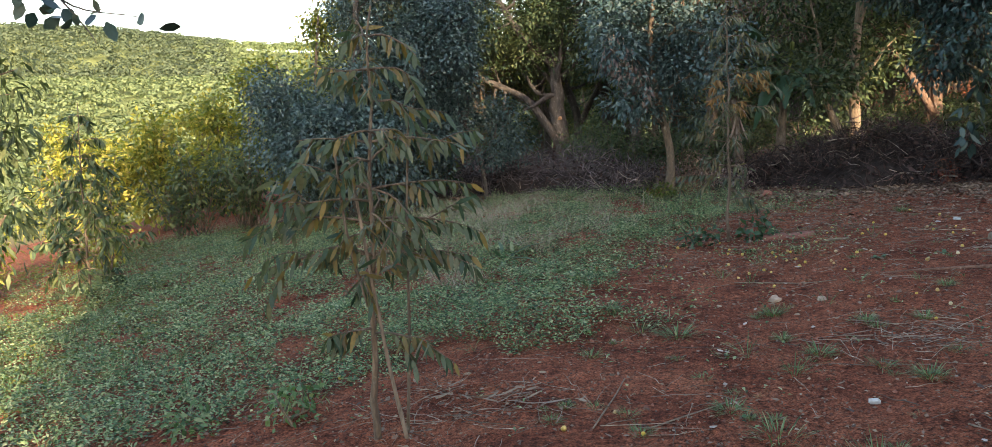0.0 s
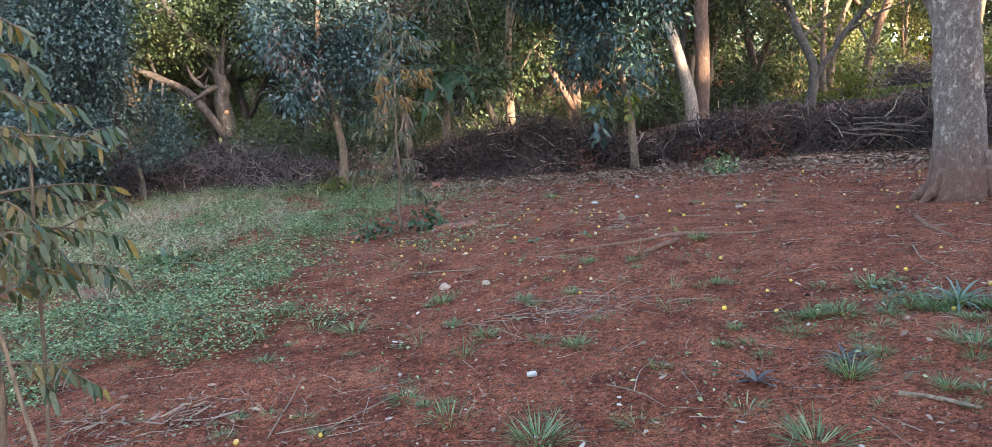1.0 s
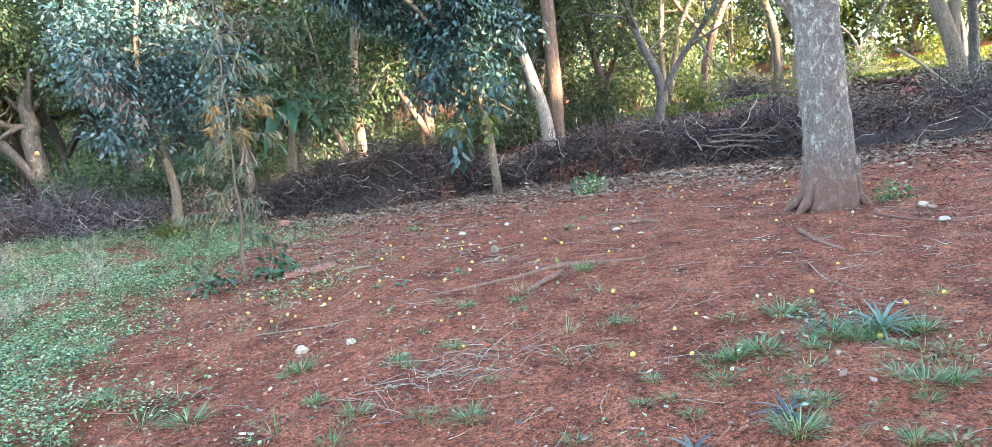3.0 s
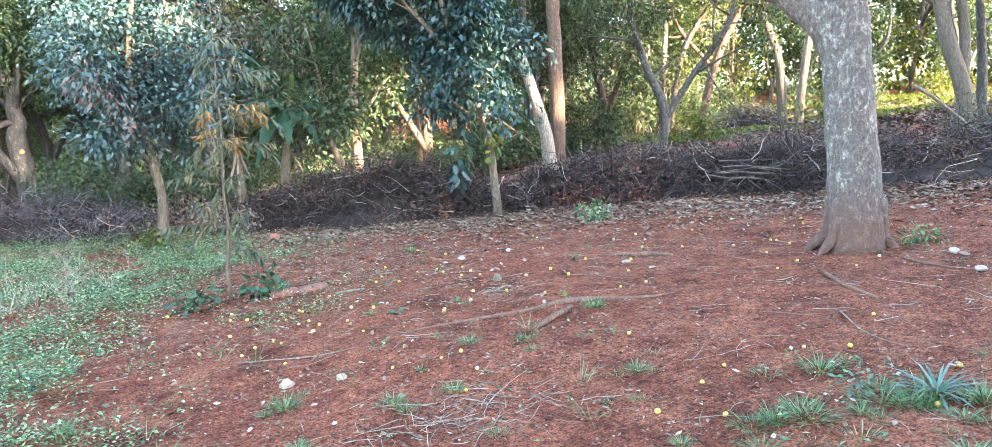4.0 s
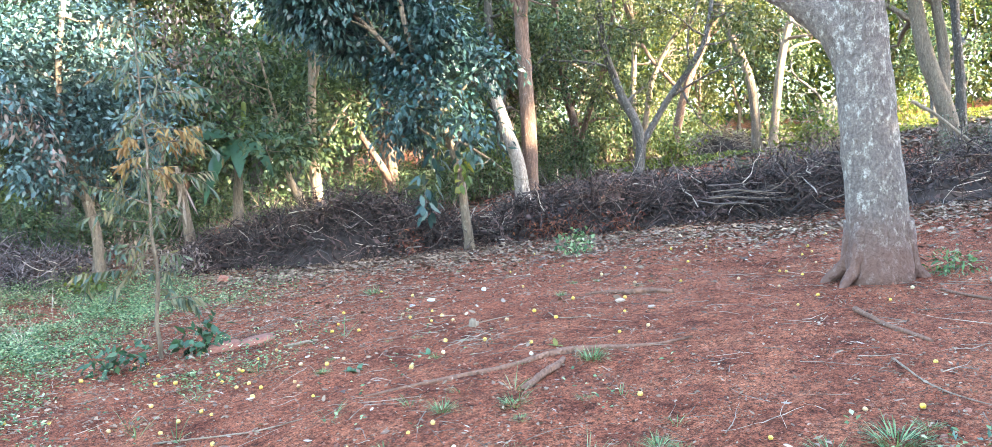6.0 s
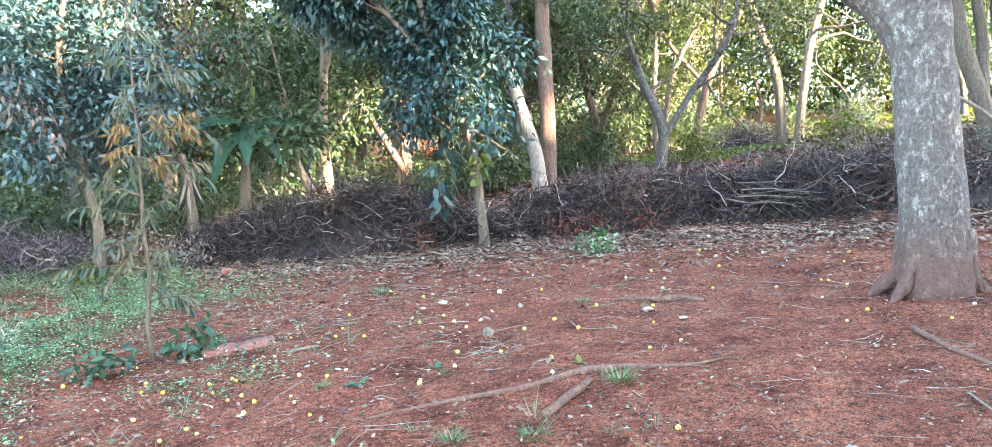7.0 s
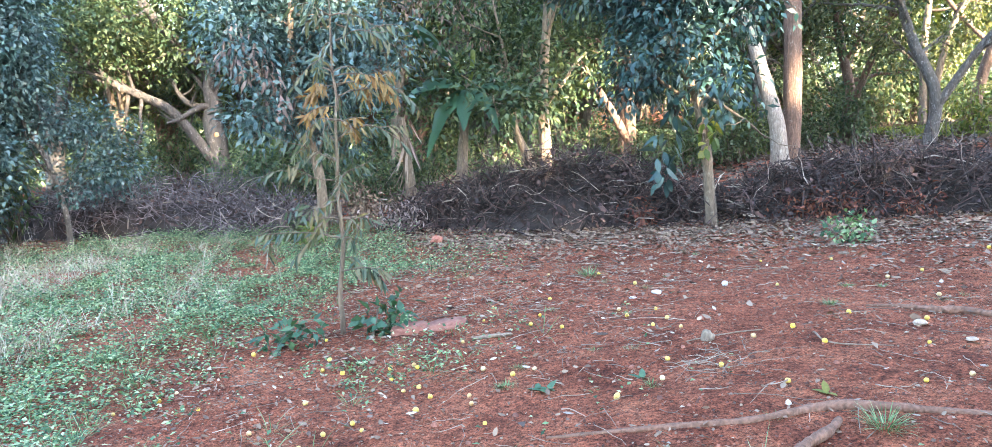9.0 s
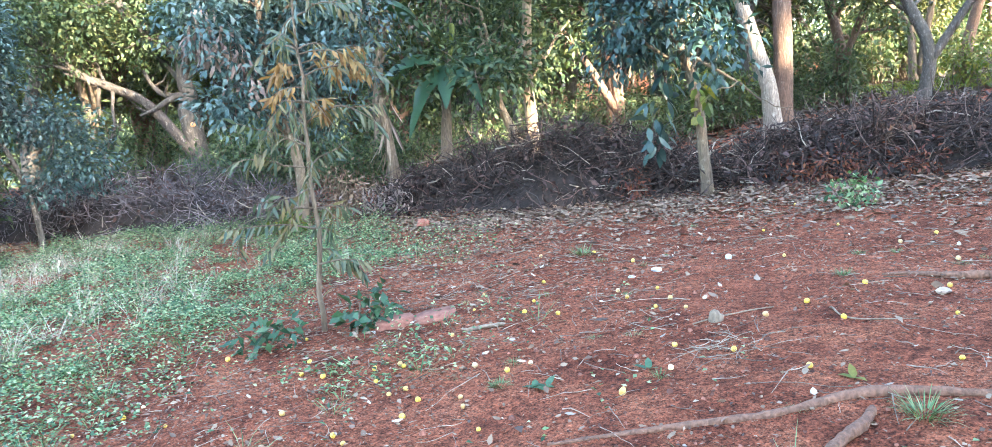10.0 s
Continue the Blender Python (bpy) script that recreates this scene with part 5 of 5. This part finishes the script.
# ---- fallen wood ----
def wood(name, pts, r0, r1, mat, label, category, lift=.6, seed=1, n=9, mid=None):
    rng = np.random.default_rng(seed)
    c = curve([(x, y, 0) for x, y in pts], 6)
    rad = np.interp(np.linspace(0, 1, len(c)), [0, .6, 1], [r0, mid or r0 * .4 + r1 * .6, r1]) * (1 + .14 * (rng.random(len(c)) - .5))
    c[:, 2] = [gz(x, y) for x, y, _ in c]
    c[:, 2] += rad * lift
    o = c[len(c) // 2].copy()
    b = Build()
    tube(b, c - o, rad, n, .14, rng)
    ob = part(name, b, mat, shade=True)
    ob.location = o
    return tagged(ob, label, category)


wood("surface_root", ((3.35, 6.62), (3.63, 6.51), (3.91, 6.40), (4.22, 6.29), (4.58, 6.24), (4.88, 6.06), (5.12, 5.88), (5.34, 5.80)), .008, .007, WOOD_RED, "long soil-stained root lying across the yard", "root", .3, mid=.026)
wood("fallen_branch", ((3.98, 5.86), (4.2, 5.97), (4.36, 6.03), (4.5, 6.12)), .020, .016, WOOD_RED, "short thick fallen branch with reddish bark", "branch", .6, 2, mid=.026)
wood("fallen_log", ((6.06, 7.66), (6.2, 7.52), (6.33, 7.33), (6.46, 7.2), (6.5, 7.02)), .008, .018, WOOD_RED, "short weathered log lying on red soil", "log", .6, 3, mid=.03)
wood("fallen_stick", ((6.5, 5.35), (6.3, 5.1), (6.14, 4.85), (6.04, 4.6)), .018, .012, WOOD_RED, "reddish fallen stick near the large tree", "stick", .6, 4)
wood("fallen_stick", ((7.3, 5.15), (7.2, 4.95), (7.15, 4.68), (7.2, 4.3)), .012, .008, WOOD_RED, "thin stick lying beside the large tree", "stick", .6, 5)
wood("pale_stick", ((3.55, 8.46), (3.66, 8.45), (3.80, 8.40)), .016, .012, WOOD_PALE, "short pale stick on the soil", "stick", .8, 6)
wood("pale_stick", ((3.32, 2.68), (3.4, 2.55), (3.46, 2.38)), .013, .008, WOOD_PALE, "broken pale branch with peeling bark", "stick", .8, 7)
wood("thin_stick", ((.68, 4.02), (.82, 4.4), (.95, 4.78)), .005, .004, WOOD_PALE, "long thin stick on the soil", "stick", 1.2, 8, 6)
wood("thin_stick", ((.95, 4.0), (1.3, 4.18), (1.55, 4.35)), .005, .003, WOOD_PALE, "long thin stick on the soil", "stick", 1.2, 9, 6)
wood("thin_stick", ((2.37, 3.66), (2.44, 3.45), (2.46, 3.25)), .005, .003, WOOD_PALE, "thin forked stick on the soil", "stick", 1.2, 10, 6)
wood("thin_stick", ((4.62, 7.55), (4.85, 7.55), (5.12, 7.5)), .005, .004, WOOD_PALE, "long thin stick on the soil", "stick", 1.2, 11, 6)
wood("thin_stick", ((2.24, 7.05), (2.6, 6.75), (2.95, 6.6)), .006, .004, WOOD_PALE, "long thin stick on the soil", "stick", 1.2, 12, 6)
wood("thin_stick", ((5.3, 7.25), (5.25, 7.05), (5.5, 6.85)), .006, .003, WOOD_PALE, "crooked thin stick on the soil", "stick", 1.2, 13, 6)
wood("thin_stick", ((5.6, 4.6), (5.3, 4.25), (5.2, 3.9)), .006, .003, WOOD_PALE, "crooked thin stick on the soil", "stick", 1.2, 14, 6)


def lump(name, x, y, size, mat, seed, label, category, group="", squash=(1, 1, .5), sink=.25, parent=None):
    rng = np.random.default_rng(seed)
    bm = bmesh.new()
    bmesh.ops.create_icosphere(bm, subdivisions=2, radius=1)
    for v in bm.verts:
        k = 1 + .35 * (noise.noise(v.co * 1.7 + Vector((seed, 0, 0))))
        v.co = Vector((v.co.x * squash[0], v.co.y * squash[1], v.co.z * squash[2])) * (size * k)
    me = bpy.data.meshes.new(name)
    bm.to_mesh(me)
    bm.free()
    me.materials.append(mat)
    ob = new(name, me)
    ob.location = (x, y, gz(x, y) + size * squash[2] * (1 - sink) * .6)
    ob.rotation_euler = (rng.uniform(-.1, .1), rng.uniform(-.1, .1), rng.uniform(0, 6))
    return tagged(ob, label, category, group)


STONE = plain_material("tan_stone", (.26, .18, .13), (.42, .33, .26), 20)
STONE_WHITE = plain_material("pale_stone", (.32, .32, .31), (.52, .53, .52), 20)
SLAB = plain_material("pinkish_slab", (.15, .050, .033), (.28, .125, .088), 22, .95, .8)
lump("stone", 2.63, 6.09, .04, STONE, 3, "small tan stone on red soil", "stone", "stones", (1, .8, .7))
lump("stone", 2.34, 6.28, .045, STONE, 4, "small tan stone with a dark side", "stone", "stones", (1, .9, .8))
lump("stone", 2.13, 4.08, .031, STONE_WHITE, 5, "flat white pebble on red soil", "stone", "stones", (1, .85, .65))
lump("stone", 4.92, 8.8, .03, STONE_WHITE, 6, "pale grey pebble on red soil", "stone", "stones", (1, .8, .4))
lump("stone", 5.15, 8.85, .04, STONE_WHITE, 8, "pale grey stone on red soil", "stone", "stones", (1.3, .7, .5))
lump("stone", 5.95, 6.75, .035, STONE, 9, "flat pinkish stone on the soil", "stone", "stones", (1.2, .9, .35))


def broken_slab(cx, cy, length, width, turn, pieces, seed):
    """A cracked thin plate of baked earth, its pieces tilted a little."""
    rng = np.random.default_rng(seed)
    root = new("slab")
    root.location = (cx, cy, gz(cx, cy))
    edges = np.linspace(-.5, .5, pieces + 1) * length
    ct, st = math.cos(turn), math.sin(turn)
    for k in range(pieces):
        a, b_ = edges[k] + .006, edges[k + 1] - .006
        w = width * (1 - .5 * abs((a + b_) / length)) * rng.uniform(.8, 1.15)
        n = 11
        ang = np.linspace(0, 2 * np.pi, n, endpoint=False)
        r = rng.uniform(.82, 1.12, n)
        u = (a + b_) / 2 + np.sign(np.cos(ang)) * np.abs(np.cos(ang)) ** .6 * (b_ - a) * .52 * r
        v = np.sign(np.sin(ang)) * np.abs(np.sin(ang)) ** .6 * w * .5 * r + rng.normal() * .02
        x, y = u * ct - v * st, u * st + v * ct
        lift = [gz(cx + p, cy + q) - gz(cx, cy) for p, q in zip(x, y)]
        tilt = rng.normal(size=2) * .06
        low = np.stack([x, y, np.array(lift) - .02], 1)
        top = np.stack([x * .97, y * .97, np.array(lift) + .022 + .01 * rng.random() + x * tilt[0] + y * tilt[1] + rng.normal(size=n) * .003], 1)
        mid = np.repeat((top.mean(0) + np.array([0, 0, .004]))[None], n, 0)
        b = Build()
        i_ = np.arange(n)
        j_ = (i_ + 1) % n
        b.add(np.concatenate([low, top, mid]), np.concatenate([np.stack([i_, j_, n + j_, n + i_], 1), np.stack([n + i_, n + j_, 2 * n + j_, 2 * n + i_], 1)]))
        part("fragment", b, SLAB, root)
    return tagged(root, "broken pinkish slab half buried in soil", "slab")


broken_slab(3.36, 8.99, .56, .30, -.25, 2, 611)
lump("red_clod", 4.45, 13.1, .09, CLOD, 14, "large lump of bright red earth", "clod", "", (1.2, .9, .8))


def stump(x, y):
    rng = np.random.default_rng(520)
    b = Build()
    tube(b, [(0, 0, -.03), (0, 0, .01), (.005, 0, .04), (.008, 0, .043)], [.045, .042, .04, .03], 10, .06, rng)
    ob = part("cut_stump", b, WOOD_PALE)
    ob.location = (x, y, gz(x, y))
    return tagged(ob, "small cut stump with a pale top", "stump")


stump(4.75, 7.52)


# ---- overhanging branch of the tree beside the path ----
def overhang():
    rng = np.random.default_rng(530)
    base = (-4.6, .9)
    root = new("overhanging_tree")
    root.location = (*base, gz(*base) - .03)
    o = np.array(root.location)
    woody, leaves = Build(), Build()
    c = curve([(0, 0, 0), (.05, 0, 1.0), (.1, .05, 2.0), (.3, .1, 3.2), (.2, 0, 4.4)], 5)
    limb_system(woody, rng, c, np.linspace(.12, .05, len(c)), 10, 5, .6, 1.2, .9, .2, 2)
    w = curve([(.1, .05, 2.0), (1.5, 1.1, 3.5), (2.6, 1.95, 3.45), (2.97, 2.22, 3.05), (3.16, 2.34, 2.72), (3.40, 2.47, 2.66)], 6)
    tube(woody, w, np.concatenate([np.linspace(.045, .006, 18), np.linspace(.006, .002, len(w) - 18)]), 6)
    for i in range(36):
        k = int(rng.integers(17, len(w)))
        p = w[k] + rng.normal(size=3) * np.array([.10, .08, .035])
        d = ball(rng, 1)[0] + np.array([0, 0, -.35])
        blades(leaves, p[None], d[None], (rng.normal(size=3) + np.array([.0, 1.2, .5]))[None], rng.uniform(.06, .085, 1), rng.uniform(.045, .06, 1), .15)
    tw = wander(rng, w[-7], (.5, .3, -1), .22, 5, .15)
    tube(woody, tw, np.linspace(.004, .002, len(tw)), 4)
    for q in c[8:]:
        for _ in range(3):
            cluster(leaves, rng, q + rng.normal(size=3) * .6 + np.array([-.3, -.4, .4]), .5, 30, .11, .07)
    part("trunk", woody, BARK_GREY, root)
    part("foliage", leaves, LEAF_DARK, root)
    tagged(root, "tree whose leafy branch tip hangs into view", "tree")


overhang()


# saw cut on the old tree and dry brush beyond the large tree
old = bpy.data.objects["old_forked_tree"]
b = Build()
tube(b, [(-.2, -.05, 1.45), (-.24, -.18, 1.47), (-.25, -.21, 1.475)], [.07, .065, .05], 10, .12)
part("sawn_stub", b, CUT_WOOD, old, "fresh orange saw cut where a branch was taken")
rb = np.random.default_rng(350)
for i in range(20):
    s = rb.random()
    x, y = 12.6 + 9 * s + rb.uniform(-.6, .9), 10.6 - 4.6 * s + rb.uniform(-.5, 1.6)
    shrub("dry_bush", (x, y), rb.uniform(.5, .95), 1.0, 11, (LITTER, FLOOR_LITTER, LEAF_OLIVE)[i % 3], (.09, .025), 360 + i, "dry twiggy bush tangled behind the brush heap", "dry bushes")


# dead brown foliage caught in the wood's edge
host = bpy.data.objects["young_tree"]
b = Build()
for _ in range(34):
    c0 = np.array([4.55, 15.75, 3.1]) + rb.normal(size=3) * np.array([.75, .5, .42])
    cluster(b, rb, c0 - np.array(host.location), .3, 26, .10, .04, 1, 1.0)
part("dead_foliage", b, DEAD_LEAF, host, "mass of dead brown leaves and twigs")


# ---- branches thrown on the brush, red withered sprays ----
def loose_branch(name, pts, r0, r1, mat, label, seed, forks=2):
    rng = np.random.default_rng(seed)
    c = curve(pts, 5)
    o = c[len(c) // 2].copy()
    c = c - o
    b = Build()
    tube(b, c, np.linspace(r0, r1, len(c)), 7, .12, rng)
    for k in range(forks):
        i = int(len(c) * (.4 + .25 * k))
        w = wander(rng, c[i], unit(c[i + 1] - c[i]) + ball(rng, 1)[0] * .5, .45, 4, .12)
        tube(b, w, np.linspace(r1 * 1.1, .003, len(w)), 5)
    ob = part(name, b, mat, shade=True)
    ob.location = o
    return tagged(ob, label, "branch", "thrown branches")


rl = np.random.default_rng(620)
for i in range(8):
    c0 = np.array([10.06, 9.0, .76 + .035 * i]) + rl.normal(size=3) * np.array([.14, .12, .02])
    a = radians(-52 + rl.normal() * 17)
    h_ = np.array([math.cos(a), math.sin(a), rl.normal() * .1]) * rl.uniform(.3, .55)
    loose_branch("dead_branch", [c0 - h_, c0 - h_ * .3 + rl.normal(size=3) * .03, c0 + h_ * .4 + rl.normal(size=3) * .04, c0 + h_], rl.uniform(.007, .014), .004, STICKS_GREY if i % 3 else WOOD_PALE, "pale cut branch in a bundle on the brush", 621 + i, 2)
loose_branch("dead_branch", [(11.9, 7.75, 2.1), (12.05, 7.5, 1.9), (12.29, 7.07, 1.46), (12.56, 6.5, 1.08), (12.75, 6.0, .95)], .026, .012, WOOD_PALE, "long bare limb leaning on the brush heap", 640, 3)
for i, (a, e) in enumerate((((11.9, 7.5, 1.25), (12.9, 6.4, 1.1)), ((12.1, 7.0, 1.2), (12.7, 5.9, 1.05)), ((11.5, 8.0, 1.1), (12.2, 6.9, 1.3)), ((12.6, 7.0, 1.45), (13.6, 5.9, 1.2)))):
    m_ = (np.array(a) + np.array(e)) / 2 + np.array([0, 0, .12])
    loose_branch("dead_branch", [a, m_, e], .012, .005, WOOD_PALE, "thin bare branch arching over the brush", 650 + i, 2)

LEAF_RED = leaf_material("red_brown_withered_leaves", [(.05, .018, .014), (.12, .038, .026), (.20, .075, .045), (.28, .12, .06)], .6, .3, (1.3, .8, .5))
for i, (x, y, h) in enumerate(((8.45, 10.95, .34), (8.75, 10.75, .42), (9.15, 10.25, .36), (8.2, 11.25, .3), (6.9, 12.2, .34))):
    shrub("withered_spray", (x, y), h, .5, 5, LEAF_RED, (.075, .032), 660 + i, "withered red-brown leafy spray at the brush heap", "withered sprays", "dead plant")
shrub("leafy_weed", (7.85, 5.3), .14, .5, 4, GRASS, (.06, .025), 670, "small green weed beside the large tree", "leafy weeds", "weed")
shrub("leafy_weed", (4.42, 3.72), .13, .4, 3, LEAF_STRAP, (.035, .018), 671, "dark leafy weed among strap leaves", "leafy weeds", "weed")
lump("stone", 7.72, 4.95, .05, STONE, 21, "pale stone beside the large tree", "stone", "stones", (1.2, .8, .6))
lump("stone", 7.21, 4.48, .06, STONE, 22, "flat pale stone on bare soil", "stone", "stones", (1.5, .8, .35))
lump("stone", 5.71, 8.77, .036, STONE_WHITE, 23, "angular white stone at the litter's edge", "stone", "stones", (1.3, .7, .6))
lump("stone", 6.0, 7.16, .045, STONE, 24, "flat tan stone beside the log", "stone", "stones", (1.3, .8, .4))

# ---- fallen fruit ----
FRUIT = ((3.86, 6.94), (4.35, 7.30), (4.17, 7.04), (4.76, 7.84), (4.54, 7.06), (3.04, 7.56), (2.93, 7.74), (2.92, 7.37), (3.65, 7.56), (1.60, 8.36), (1.69, 8.49), (1.83, 8.05), (1.37, 8.24), (2.66, 9.17), (2.62, 8.62),
         (2.15, 9.01), (3.99, 8.53), (3.73, 8.45), (4.39, 9.17), (4.90, 8.41), (4.98, 7.39), (5.30, 7.44), (6.00, 8.51), (7.12, 8.23), (5.18, 6.32), (.53, 4.03), (.82, 4.22), (.92, 3.93), (-.90, 5.32), (3.73, 3.95),
         (5.01, 3.51), (5.30, 3.45), (4.48, 3.34), (5.00, 4.13), (3.84, 6.91), (3.37, 5.85), (2.62, 7.24), (3.98, 4.33), (3.75, 8.86))


def fruit_material():
    m, nt, bsdf, out = nodes_of("yellow_fruit_skin")
    oi = nt.nodes.new("ShaderNodeObjectInfo")
    col = ramp(nt, oi.outputs["Random"], [(0, (.52, .38, .10)), (.3, (.66, .45, .06)), (.6, (.58, .40, .09)), (.8, (.46, .30, .14)), (1, (.60, .50, .30))])
    sp = ramp(nt, grain(nt, where(nt), 60, 4), [(.60, (1, 1, 1)), (.72, (.45, .28, .14))])
    nt.links.new(mix(nt, .8, col, sp, "MULTIPLY"), bsdf.inputs["Base Color"])
    bsdf.inputs["Roughness"].default_value = .42
    return m


def fruits():
    rng = np.random.default_rng(540)
    skin = fruit_material()
    kinds_ = []
    for i in range(3):
        bm = bmesh.new()
        bmesh.ops.create_uvsphere(bm, u_segments=10, v_segments=7, radius=.021)
        for v in bm.verts:
            k = 1 + .16 * noise.noise(v.co * 40 + Vector((i * 9, 0, 0)))
            v.co = Vector((v.co.x * k, v.co.y * k, v.co.z * k * (1.12 if i else .95)))
            if v.co.z > .019:
                v.co.z -= .005
        for f in bm.faces:
            f.smooth = True
        me = bpy.data.meshes.new("fallen_fruit")
        bm.to_mesh(me)
        bm.free()
        me.materials.append(skin)
        kinds_.append(me)
    spots = list(FRUIT)
    while len(spots) < 120:
        k = rng.random()
        if k < .55:
            x, y = rng.uniform(2.2, 8.8), rng.uniform(4.2, 10.2)
        elif k < .8:
            x, y = rng.normal(3.2, .9), rng.normal(8.2, 1.0)
        else:
            x, y = rng.normal(8.2, 1.0), rng.normal(6.8, 1.2)
        if math.hypot(x - 7.5, y - 5.77) > .45 and x > 1.2:
            spots.append((x, y))
    for i, (x, y) in enumerate(spots):
        s = rng.uniform(.5, .82)
        ob = new("fallen_fruit", kinds_[i % 3])
        ob.matrix_basis = pose(x, y, gz(x, y) + .016 * s, rng.uniform(40, 130), rng.uniform(-30, 30), rng.uniform(0, 360)) @ Matrix.Diagonal((s, s, s, 1))
        tagged(ob, "small yellow fruit fallen on red soil", "fruit", "fallen fruit")


fruits()
